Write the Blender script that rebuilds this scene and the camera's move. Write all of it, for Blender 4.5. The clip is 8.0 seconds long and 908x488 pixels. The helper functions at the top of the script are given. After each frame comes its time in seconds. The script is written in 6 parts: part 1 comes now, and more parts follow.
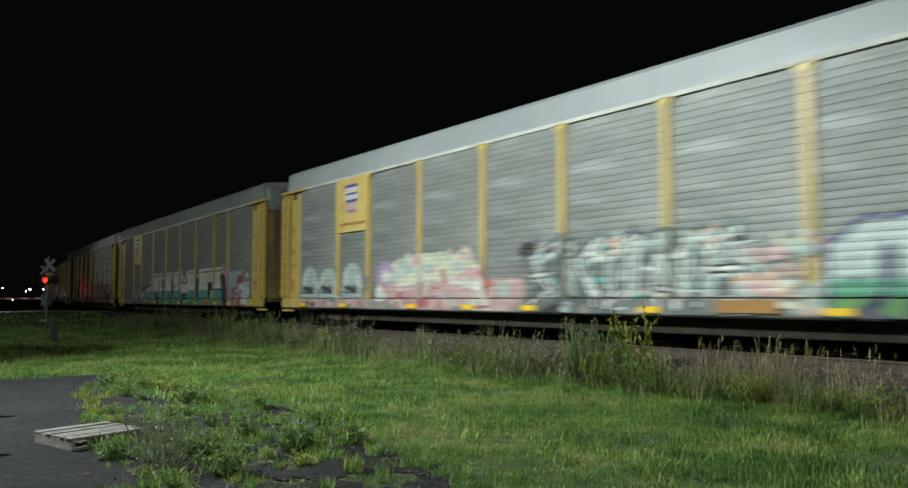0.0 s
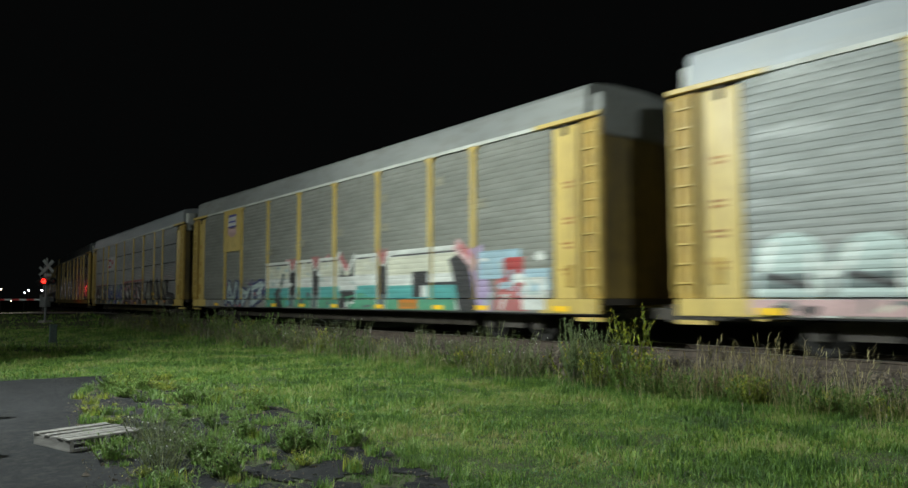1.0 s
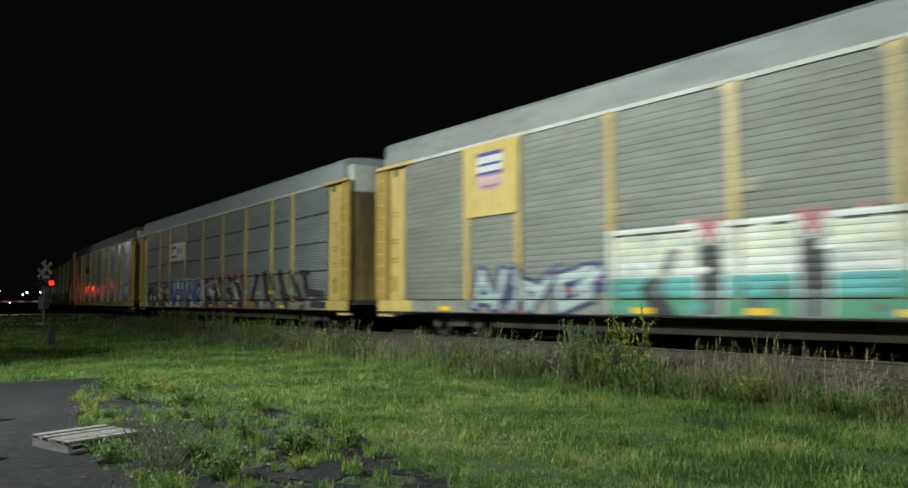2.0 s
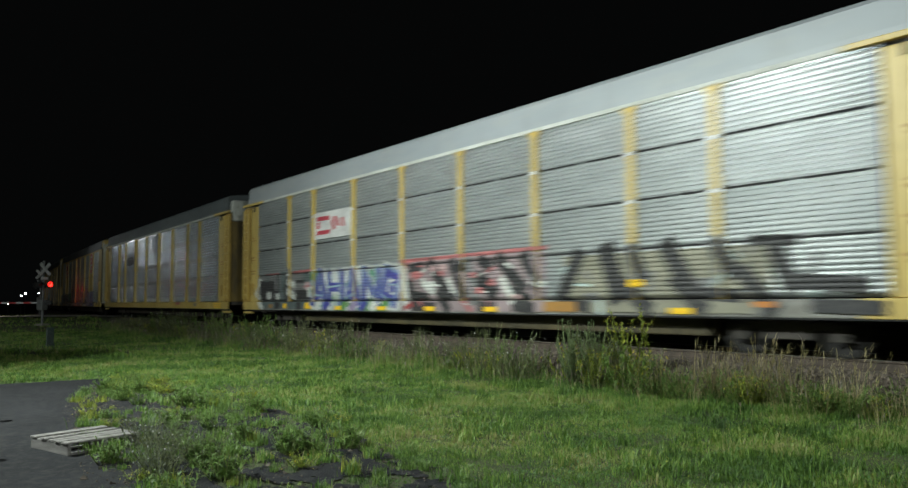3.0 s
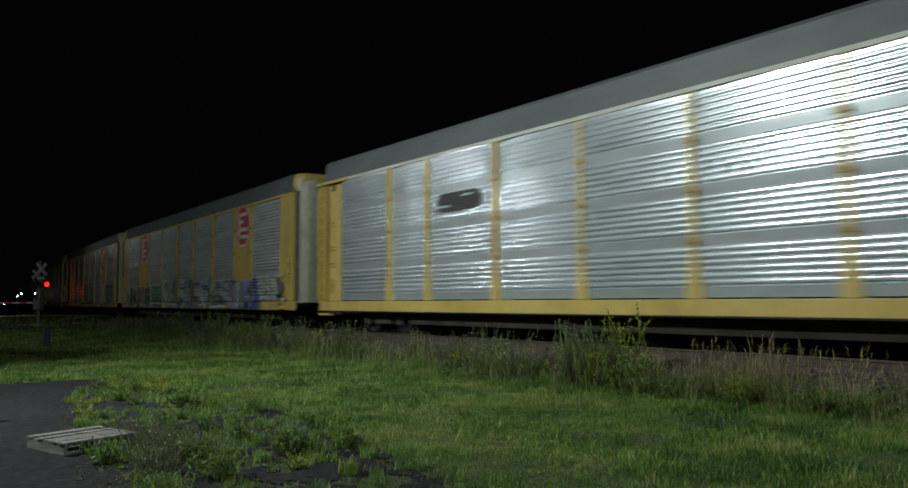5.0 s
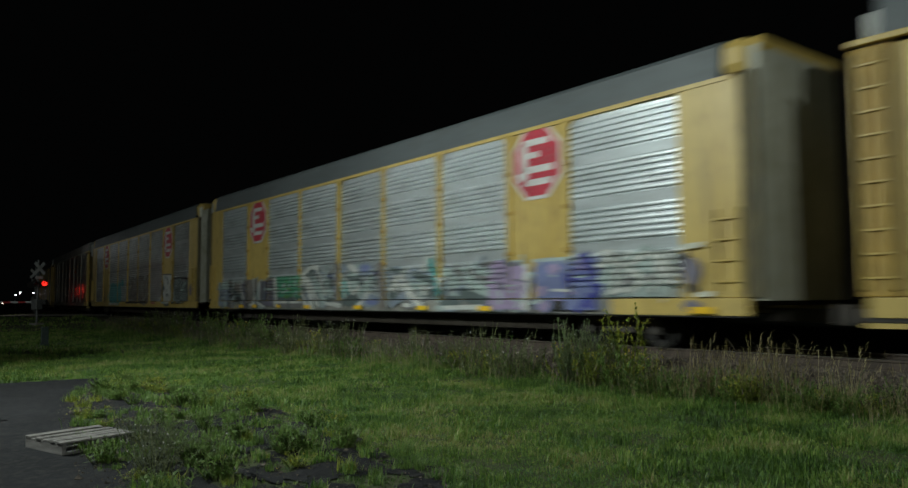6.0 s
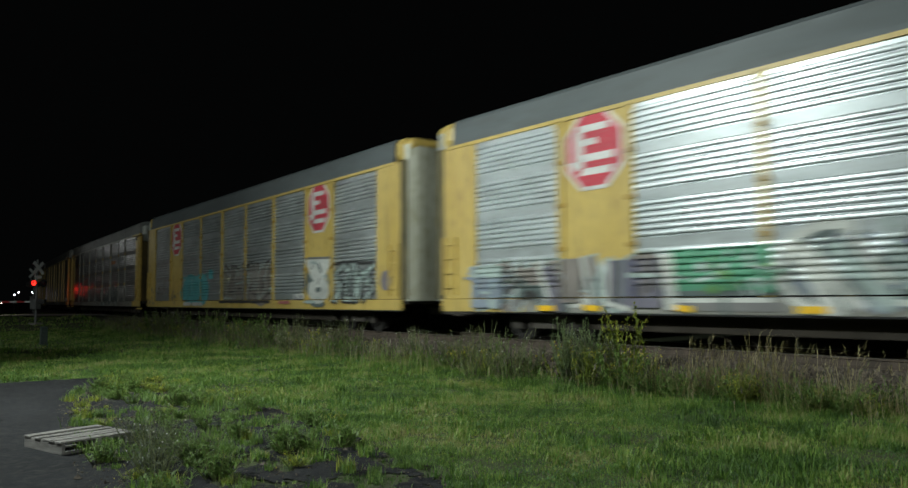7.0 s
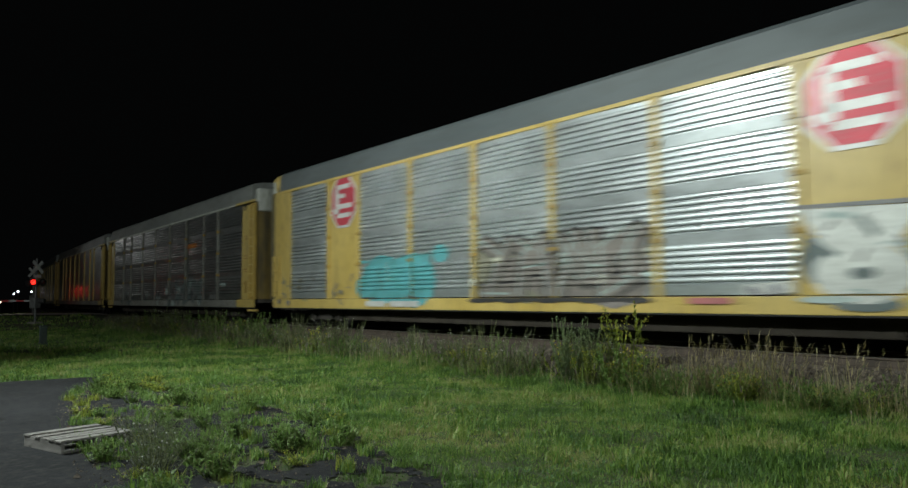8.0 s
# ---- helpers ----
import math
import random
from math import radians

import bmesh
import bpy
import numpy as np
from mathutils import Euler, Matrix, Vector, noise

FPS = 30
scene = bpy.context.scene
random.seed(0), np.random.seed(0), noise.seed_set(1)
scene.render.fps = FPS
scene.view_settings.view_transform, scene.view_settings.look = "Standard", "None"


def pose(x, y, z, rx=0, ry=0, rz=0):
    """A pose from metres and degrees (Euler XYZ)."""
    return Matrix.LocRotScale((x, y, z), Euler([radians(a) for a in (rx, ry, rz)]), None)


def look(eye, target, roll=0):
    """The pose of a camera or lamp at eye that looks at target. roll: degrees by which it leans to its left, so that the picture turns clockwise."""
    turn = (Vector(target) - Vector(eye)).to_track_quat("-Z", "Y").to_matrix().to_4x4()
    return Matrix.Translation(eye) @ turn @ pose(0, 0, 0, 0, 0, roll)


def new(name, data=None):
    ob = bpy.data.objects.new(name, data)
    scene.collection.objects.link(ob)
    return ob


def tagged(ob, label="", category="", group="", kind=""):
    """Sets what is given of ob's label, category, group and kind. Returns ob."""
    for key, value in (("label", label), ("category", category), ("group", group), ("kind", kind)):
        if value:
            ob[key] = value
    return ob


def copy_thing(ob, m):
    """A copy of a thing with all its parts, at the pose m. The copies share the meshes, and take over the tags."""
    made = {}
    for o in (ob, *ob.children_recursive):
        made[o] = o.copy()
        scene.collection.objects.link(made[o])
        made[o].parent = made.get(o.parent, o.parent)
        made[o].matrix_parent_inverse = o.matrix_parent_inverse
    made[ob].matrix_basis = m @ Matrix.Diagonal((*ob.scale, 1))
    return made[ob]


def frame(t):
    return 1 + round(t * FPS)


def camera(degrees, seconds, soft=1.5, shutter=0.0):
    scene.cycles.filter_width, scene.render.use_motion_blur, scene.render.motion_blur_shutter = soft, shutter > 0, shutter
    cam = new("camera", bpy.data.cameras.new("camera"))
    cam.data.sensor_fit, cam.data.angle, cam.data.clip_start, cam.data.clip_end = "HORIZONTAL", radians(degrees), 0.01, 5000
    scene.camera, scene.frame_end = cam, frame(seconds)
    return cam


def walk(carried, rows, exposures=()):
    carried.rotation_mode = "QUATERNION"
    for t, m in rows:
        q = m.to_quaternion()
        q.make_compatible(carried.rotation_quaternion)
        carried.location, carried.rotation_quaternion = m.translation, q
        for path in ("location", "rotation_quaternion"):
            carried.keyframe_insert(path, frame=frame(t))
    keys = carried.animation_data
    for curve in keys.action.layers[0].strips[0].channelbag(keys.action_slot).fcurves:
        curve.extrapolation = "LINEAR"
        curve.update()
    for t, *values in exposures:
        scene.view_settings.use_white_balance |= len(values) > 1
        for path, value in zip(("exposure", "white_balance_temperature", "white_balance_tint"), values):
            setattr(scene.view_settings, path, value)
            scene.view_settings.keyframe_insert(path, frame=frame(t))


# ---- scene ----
CAM_H = 1.65          # eye above the yard
RAIL_Z = 0.657        # top of rail
BEND = 6.3426e-4      # the track bends away from the yard
SIDE_X = 12.2487      # near side of the cars abreast of the camera
MID_X = SIDE_X + 1.5  # track centre line abreast of the camera
SPEED = 17.874
PITCH = 28.6          # coupled length of a car
HALF = 13.45          # half the body length
FIRST = 26.7035       # rear end of the first car at the start


def track_x(y):
    return MID_X + BEND * y * y


# ---- camera ----
cam = camera(61.76, 8.0, soft=1.5, shutter=0.55)


def aim(pan, up, lean):
    """Camera pose: pan and up in radians, lean in degrees."""
    th, ti = 0.6651 + pan, 0.0719 + up
    way = Vector((math.sin(th) * math.cos(ti), math.cos(th) * math.cos(ti), math.sin(ti)))
    eye = Vector((0, 0, CAM_H))
    return look(eye, eye + way * 10, lean)


SWAY = [(0.0, 0, 0, 0), (0.5, 1.5, 0, 0), (1.0, 2, 1.0, 1.5), (1.5, 3, 2.3, 2.3), (3.0, 6.3, 3.5, 6.5),
        (3.5, 7.2, 4.0, 6.5), (4.0, 8.6, 3.6, 7), (4.5, 9.9, 3.5, 7), (6.0, 13.6, 2.0, 7), (6.5, 14.2, 1.5, 7),
        (7.0, 15.2, 0.8, 8), (7.5, 16, -0.8, 8), (8.0, 16, -0.8, 8)]
walk(cam, [(t, aim(a / 1311, b / 1311, -math.degrees(c / 1230))) for t, a, b, c in SWAY],
     exposures=[(0, -0.03), (1.5, -0.07), (3.0, -0.04), (3.5, -0.08), (4.0, -0.27), (4.6, -0.75), (6.0, -1.1), (6.5, -0.7), (7.0, -0.6), (8.0, -0.5)])

# ---- world and light ----
world = bpy.data.worlds.new("night")
scene.world = world
world.use_nodes = True
world.node_tree.nodes["Background"].inputs[0].default_value = (0.9, 1.0, 1.0, 1)
world.node_tree.nodes["Background"].inputs[1].default_value = 0.0019

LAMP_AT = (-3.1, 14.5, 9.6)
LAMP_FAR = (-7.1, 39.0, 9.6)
FILL_BACK = (1.0, -10.0, 9.6)
FILL_ROAD = (6.2, 70.0, 6.6)
SPOT_CARS = (8.7, 76.0, 7.4)


def lamp(name, at, watts, colour, radius):
    data = bpy.data.lights.new(name, "POINT")
    data.energy, data.color, data.shadow_soft_size = watts, colour, radius
    ob = new(name, data)
    ob.location = at
    return ob


yard = bpy.data.lights.new("yard_light", "SPOT")      # a flood head turned to the track
yard.energy, yard.color, yard.shadow_soft_size, yard.spot_size, yard.spot_blend = 14800, (0.89, 0.99, 0.94), 0.2, radians(139), 1.0
new("yard_light", yard).matrix_basis = look(LAMP_AT, (11.0, 11.5, 2.0))
lamp("street_light", LAMP_FAR, 3500, (0.89, 0.99, 0.94), 0.2)
# fill added behind the camera to brighten the right grass and end walls
lamp("back_fill", FILL_BACK, 6500, (0.89, 0.99, 0.94), 0.2)
road = bpy.data.lights.new("road_fill", "SPOT")      # spot added over the road to brighten it; no lamp known there
road.energy, road.color, road.shadow_soft_size, road.spot_size, road.spot_blend = 1900, (1.0, 0.92, 0.8), 0.15, radians(92), 0.5
new("road_fill", road).matrix_basis = look(FILL_ROAD, (6.4, 70.0, 0.0))
cross = bpy.data.lights.new("far_car_light", "SPOT")      # unseen spot added to brighten the far cars, placed from their glints
cross.energy, cross.color, cross.shadow_soft_size, cross.spot_size, cross.spot_blend = 230, (0.95, 0.98, 0.95), 0.15, radians(70), 0.9
new("far_car_light", cross).matrix_basis = look(SPOT_CARS, (14.2, 51.0, 2.2))
# red lamp added close to the cars for the crossing's red patch on them
lamp("red_patch_light", (14.75, 74.4, 2.6), 11, (1.0, 0.03, 0.02), 0.12)

# ---- materials ----
def shader(name):
    m = bpy.data.materials.new(name)
    m.use_nodes = True
    return m, m.node_tree.nodes, m.node_tree.links, m.node_tree.nodes["Principled BSDF"]


def surface(name, a, b, scale=4.0, rough=(0.5, 0.7), metal=0.0, dirt=None, dirt_amount=0.4, bump=0.0, bump_scale=60.0,
            stretch=(1, 1, 1), vary=0.0, object_space=True, sheen=0.5, wash=None):
    """Two colours mixed by noise at two scales, with dirt, uneven gloss and fine relief."""
    m, n, l, p = shader(name)
    co = n.new("ShaderNodeTexCoord")
    mp = n.new("ShaderNodeMapping")
    mp.inputs["Scale"].default_value = stretch
    l.new(co.outputs["Object" if object_space else "Generated"], mp.inputs[0])
    big, small = n.new("ShaderNodeTexNoise"), n.new("ShaderNodeTexNoise")
    big.inputs["Scale"].default_value, small.inputs["Scale"].default_value = scale, scale * 9
    big.inputs["Detail"].default_value, small.inputs["Detail"].default_value = 6, 4
    for q in (big, small):
        l.new(mp.outputs[0], q.inputs["Vector"])
    ramp = n.new("ShaderNodeValToRGB")
    ramp.color_ramp.elements[0].position, ramp.color_ramp.elements[1].position = 0.35, 0.68
    ramp.color_ramp.elements[0].color, ramp.color_ramp.elements[1].color = (*a, 1), (*b, 1)
    l.new(big.outputs[0], ramp.inputs[0])
    out = ramp.outputs[0]
    if dirt:
        r2 = n.new("ShaderNodeValToRGB")
        r2.color_ramp.elements[0].position, r2.color_ramp.elements[1].position = 0.45, 0.75
        r2.color_ramp.elements[0].color, r2.color_ramp.elements[1].color = (0, 0, 0, 1), (dirt_amount,) * 3 + (1,)
        l.new(small.outputs[0], r2.inputs[0])
        mx = n.new("ShaderNodeMix")
        mx.data_type = "RGBA"
        l.new(r2.outputs[0], mx.inputs[0])
        l.new(out, mx.inputs[6])
        mx.inputs[7].default_value = (*dirt, 1)
        out = mx.outputs[2]
    if wash:                       # long streaks: colour, amount, stretch, where they begin
        colour, amount, pull, start = wash
        mw, nw, rw, mx = n.new("ShaderNodeMapping"), n.new("ShaderNodeTexNoise"), n.new("ShaderNodeMapRange"), n.new("ShaderNodeMix")
        mw.inputs["Scale"].default_value = pull
        l.new(co.outputs["Object"], mw.inputs[0])
        nw.inputs["Scale"].default_value, nw.inputs["Detail"].default_value, nw.inputs["Roughness"].default_value = 1.0, 7, 0.6
        l.new(mw.outputs[0], nw.inputs["Vector"])
        rw.inputs[1].default_value, rw.inputs[2].default_value, rw.inputs[4].default_value = start, start + 0.2, amount
        l.new(nw.outputs[0], rw.inputs[0])
        mx.data_type = "RGBA"
        l.new(rw.outputs[0], mx.inputs[0])
        l.new(out, mx.inputs[6])
        mx.inputs[7].default_value = (*colour, 1)
        out = mx.outputs[2]
    if vary:
        info, hsv = n.new("ShaderNodeObjectInfo"), n.new("ShaderNodeHueSaturation")
        mr = n.new("ShaderNodeMapRange")
        mr.inputs[3].default_value, mr.inputs[4].default_value = 1 - vary, 1 + vary
        l.new(info.outputs["Random"], mr.inputs[0])
        l.new(mr.outputs[0], hsv.inputs["Value"])
        l.new(out, hsv.inputs["Color"])
        out = hsv.outputs[0]
    l.new(out, p.inputs["Base Color"])
    rr = n.new("ShaderNodeMapRange")
    rr.inputs[3].default_value, rr.inputs[4].default_value = rough
    l.new(small.outputs[0], rr.inputs[0])
    l.new(rr.outputs[0], p.inputs["Roughness"])
    p.inputs["Metallic"].default_value = metal
    p.inputs["Specular IOR Level"].default_value = sheen
    if bump:
        nz, bp = n.new("ShaderNodeTexNoise"), n.new("ShaderNodeBump")
        nz.inputs["Scale"].default_value = bump_scale
        l.new(mp.outputs[0], nz.inputs["Vector"])
        bp.inputs["Strength"].default_value, bp.inputs["Distance"].default_value = bump, 0.02
        l.new(nz.outputs[0], bp.inputs["Height"])
        l.new(bp.outputs[0], p.inputs["Normal"])
    return m


def glow(name, colour, strength):
    m, n, l, p = shader(name)
    p.inputs["Base Color"].default_value = (*colour, 1)
    p.inputs["Emission Color"].default_value = (*colour, 1)
    p.inputs["Emission Strength"].default_value = strength
    return m


BROWN = (0.10, 0.075, 0.05)
M_PANEL_GREY = surface("weathered_galvanised_sheet", (0.175, 0.19, 0.182), (0.25, 0.265, 0.255), 0.9, (0.5, 0.68), 0.3, BROWN, 0.2, stretch=(1, 0.5, 2), vary=0.06, wash=((0.42, 0.44, 0.43), 0.55, (1, 0.35, 2.2), 0.52))
M_PANEL_DULL = surface("dusty_galvanised_sheet", (0.175, 0.182, 0.16), (0.235, 0.242, 0.215), 0.9, (0.55, 0.72), 0.2, BROWN, 0.3, stretch=(1, 0.5, 2), vary=0.05, wash=((0.12, 0.105, 0.085), 0.5, (1, 0.9, 0.5), 0.54))
M_PANEL_BRIGHT = surface("bright_aluminium_sheet", (0.50, 0.555, 0.57), (0.65, 0.70, 0.72), 0.9, (0.33, 0.45), 0.62, (0.3, 0.3, 0.28), 0.25, stretch=(1, 0.5, 2), vary=0.08, wash=((0.30, 0.31, 0.31), 0.5, (1, 0.5, 1.6), 0.5))
M_PANEL_TARNISH = surface("tarnished_aluminium_sheet", (0.40, 0.44, 0.45), (0.56, 0.60, 0.61), 0.9, (0.32, 0.44), 0.66, (0.2, 0.19, 0.17), 0.35, stretch=(1, 0.5, 2), vary=0.1, wash=((0.2, 0.2, 0.2), 0.55, (1, 0.6, 1.2), 0.48))
M_PANEL_SHINY = surface("polished_aluminium_sheet", (0.72, 0.79, 0.85), (0.84, 0.90, 0.95), 0.9, (0.18, 0.29), 0.68, (0.35, 0.35, 0.34), 0.2, stretch=(1, 0.5, 2), vary=0.08, wash=((0.42, 0.45, 0.48), 0.45, (1, 0.4, 2.0), 0.5))
M_PANEL_SATIN = surface("satin_ribbed_sheet", (0.285, 0.31, 0.31), (0.375, 0.40, 0.40), 0.9, (0.38, 0.5), 0.6, (0.25, 0.24, 0.2), 0.3, stretch=(1, 0.5, 2), vary=0.06, wash=((0.2, 0.2, 0.19), 0.5, (1, 0.6, 1.2), 0.56))
M_PANEL_DARK = surface("dark_aluminium_sheet", (0.24, 0.25, 0.25), (0.38, 0.39, 0.39), 0.9, (0.22, 0.4), 0.85, (0.08, 0.07, 0.06), 0.45, stretch=(1, 0.5, 2), vary=0.08)
M_ROOF_WHITE = surface("pale_roof_paint", (0.24, 0.265, 0.28), (0.325, 0.35, 0.367), 0.5, (0.45, 0.6), 0.1, (0.4, 0.38, 0.33), 0.25, stretch=(1, 0.3, 1), wash=((0.2, 0.2, 0.19), 0.4, (1, 2.2, 0.5), 0.56))
M_ROOF_GREY = surface("grey_roof_sheet", (0.19, 0.20, 0.195), (0.29, 0.30, 0.285), 0.5, (0.5, 0.7), 0.2, BROWN, 0.3, stretch=(1, 0.3, 1))
M_ROOF_DARK = surface("dark_roof_sheet", (0.08, 0.095, 0.10), (0.125, 0.142, 0.147), 0.5, (0.5, 0.7), 0.1, (0.08, 0.08, 0.07), 0.3, stretch=(1, 0.3, 1))
M_YELLOW = surface("worn_yellow_paint", (0.50, 0.355, 0.085), (0.60, 0.45, 0.14), 0.8, (0.33, 0.55), 0.0, (0.22, 0.15, 0.06), 0.45, stretch=(1, 1, 0.4), vary=0.06, wash=((0.16, 0.12, 0.06), 0.55, (1.6, 3.2, 0.45), 0.56))
# grimy, darker yellow; on corner posts it paints the shade behind the ladder
M_YELLOW_DIM = surface("grimy_dim_yellow_paint", (0.34, 0.21, 0.035), (0.50, 0.33, 0.06), 0.8, (0.5, 0.7), 0.0, (0.10, 0.07, 0.03), 0.6, stretch=(1, 1, 0.4), vary=0.06)
M_YELLOW_TAG = surface("reflective_yellow_tape", (0.85, 0.50, 0.02), (0.9, 0.58, 0.03), 2, (0.3, 0.4))
M_SILL_GREY = surface("grimy_sill_paint", (0.20, 0.20, 0.18), (0.33, 0.33, 0.30), 1.0, (0.5, 0.7), 0.1, BROWN, 0.5, stretch=(1, 0.4, 1))
M_UNDER = surface("underframe_grime", (0.04, 0.037, 0.032), (0.08, 0.07, 0.06), 2, (0.6, 0.85), 0.1, (0.1, 0.07, 0.045), 0.3)
# grime darkened further: the shade under the cars is in this colour
M_UNDER_DARK = surface("shaded_centre_sill_grime", (0.026, 0.023, 0.019), (0.055, 0.048, 0.04), 1.5, (0.7, 0.9), 0.0, (0.08, 0.062, 0.042), 0.4, sheen=0.12)
M_EDGE = surface("dark_door_edge", (0.07, 0.062, 0.035), (0.13, 0.11, 0.055), 2, (0.6, 0.8), 0.0, (0.2, 0.15, 0.04), 0.4)
M_UNDER_OLIVE = surface("grimy_olive_underframe", (0.035, 0.03, 0.014), (0.10, 0.08, 0.032), 1.2, (0.6, 0.85), 0.0, (0.03, 0.026, 0.02), 0.6)
# steel darkened so the wheels stay in shade under the lamps
M_WHEEL = surface("shaded_wheel_steel", (0.010, 0.009, 0.008), (0.02, 0.018, 0.016), 3, (0.6, 0.85), 0.1)
# near-black for the unlit car insides and the shade in sheet gaps
M_DARK = surface("near_black", (0.012, 0.012, 0.012), (0.02, 0.02, 0.02), 2, (0.7, 0.9))
M_END_GREY = surface("end_door_pale_paint", (0.42, 0.43, 0.40), (0.58, 0.59, 0.55), 0.9, (0.5, 0.7), 0.0, (0.2, 0.2, 0.1), 0.45, stretch=(1, 1, 0.4))
M_END_DOOR = surface("weathered_olive_door_paint", (0.38, 0.38, 0.31), (0.55, 0.55, 0.46), 0.9, (0.5, 0.7), 0.0, (0.2, 0.17, 0.05), 0.5, stretch=(1, 1, 0.4), wash=((0.16, 0.15, 0.07), 0.5, (3, 3, 0.4), 0.5))
# grime, plus the shade between cars and in door recesses put into colour
M_END_DIM = surface("grimy_shaded_end_paint", (0.15, 0.105, 0.03), (0.27, 0.19, 0.05), 0.8, (0.6, 0.8), 0.0, (0.05, 0.04, 0.03), 0.6, stretch=(1, 1, 0.4), wash=((0.05, 0.045, 0.035), 0.8, (2.5, 2.5, 0.4), 0.45))
M_STEEL = surface("rail_steel", (0.25, 0.24, 0.23), (0.4, 0.38, 0.36), 8, (0.25, 0.4), 0.9)
M_RUST = surface("rusty_rail", (0.055, 0.042, 0.032), (0.10, 0.075, 0.057), 6, (0.7, 0.9), 0.1, (0.05, 0.04, 0.03), 0.4)
M_TIE = surface("old_timber_tie", (0.06, 0.05, 0.04), (0.12, 0.10, 0.08), 5, (0.8, 0.95), 0, (0.2, 0.17, 0.14), 0.3, vary=0.2)
M_BALLAST = surface("ballast_bed", (0.04, 0.031, 0.023), (0.09, 0.072, 0.055), 6, (0.85, 0.95), 0, (0.04, 0.032, 0.027), 0.6, bump=0.8, bump_scale=25)
M_STONE = surface("ballast_stone", (0.04, 0.031, 0.024), (0.19, 0.155, 0.12), 11, (0.8, 0.95), 0, (0.1, 0.08, 0.06), 0.4)
M_SOIL = surface("turf_soil", (0.032, 0.046, 0.014), (0.062, 0.078, 0.024), 1.3, (0.9, 1.0), 0, (0.05, 0.042, 0.026), 0.6, bump=0.7, bump_scale=18)
M_ASPHALT = surface("old_asphalt", (0.014, 0.015, 0.017), (0.025, 0.026, 0.029), 1.1, (0.75, 0.95), 0, (0.085, 0.082, 0.075), 0.45, bump=0.5, bump_scale=90, sheen=0.12)

# ---- mesh helpers ----
def mesh_of(bm, name, materials):
    me = bpy.data.meshes.new(name)
    bm.to_mesh(me)
    bm.free()
    for m in materials if isinstance(materials, (list, tuple)) else [materials]:
        me.materials.append(m)
    return me


def part(name, bm, material, parent, label=""):
    """One mesh object from a bmesh, under a thing or a part."""
    ob = new(name, mesh_of(bm, name, material))
    ob.parent = parent
    return tagged(ob, label)


def share(name, me, parent, m=None, label=""):
    """One more object on a mesh that is there already."""
    ob = new(name, me)
    ob.parent = parent
    if m is not None:
        ob.matrix_basis = m
    return tagged(ob, label)


def thing(name, label, category, group="", kind="", at=None):
    ob = new(name)
    ob.empty_display_size = 0.2
    if at is not None:
        ob.matrix_basis = at
    return tagged(ob, label, category, group, kind)


def box(bm, x0, x1, y0, y1, z0, z1, bevel=0.0):
    r = bmesh.ops.create_cube(bm, size=1.0)["verts"]
    bmesh.ops.transform(bm, verts=r, matrix=Matrix.Translation(((x0 + x1) / 2, (y0 + y1) / 2, (z0 + z1) / 2)) @ Matrix.Diagonal((x1 - x0, y1 - y0, z1 - z0, 1)))
    if bevel:
        es = list({e for v in r for e in v.link_edges})
        bmesh.ops.bevel(bm, geom=es, offset=bevel, segments=2, affect="EDGES", profile=0.5)
    return bm


def boxed(x0, x1, y0, y1, z0, z1, bevel=0.0):
    return box(bmesh.new(), x0, x1, y0, y1, z0, z1, bevel)


def tube(bm, a, b, r0, r1=None, seg=10):
    a, b = Vector(a), Vector(b)
    q = (b - a).to_track_quat("Z", "Y").to_matrix().to_4x4()
    bmesh.ops.create_cone(bm, cap_ends=True, segments=seg, radius1=r0, radius2=r0 if r1 is None else r1, depth=(b - a).length,
                          matrix=Matrix.Translation((a + b) / 2) @ q)
    return bm


def extrude(bm, outline, y0, y1):
    """A closed prism: an outline of (x, z) carried from y0 to y1."""
    va = [bm.verts.new((x, y0, z)) for x, z in outline]
    vb = [bm.verts.new((x, y1, z)) for x, z in outline]
    n = len(outline)
    for i in range(n):
        bm.faces.new((va[i], va[(i + 1) % n], vb[(i + 1) % n], vb[i]))
    bm.faces.new(va[::-1])
    bm.faces.new(vb)
    bmesh.ops.recalc_face_normals(bm, faces=bm.faces)
    return bm


# ---- ground ----
def lerp_table(x, table):
    return float(np.interp(x, [a for a, b in table], [b for a, b in table]))


def road_off(x, y):
    """Distance from the middle of the road that crosses the track askew."""
    return abs((x - 13.0) * 0.617 + (y - 64.5) * 0.787)


def ground_z(x, y):
    """Height of the yard: level, rising to the track bed and to the crossing."""
    d = x - (track_x(y) - MID_X)
    bed = lerp_table(d, [(9.6, 0.0), (10.6, 0.06), (11.2, 0.16), (12.0, 0.36), (15.5, 0.36), (16.3, 0.16), (17.5, 0.0)])
    ramp = lerp_table(road_off(x, y), [(4.2, 1.0), (16, 0.0)])
    roll = 0.03 * noise.noise((x * 0.25, y * 0.25, 0)) if d < 9.6 else 0.0
    return max(bed, 0.56 * ramp) + roll


PAVE_EDGE = [(-30, 1.0), (3, 1.0), (7, 1.8), (9.3, 2.3), (12.6, 2.75), (15.5, 3.6), (17.7, 5.0), (18.3, -40)]
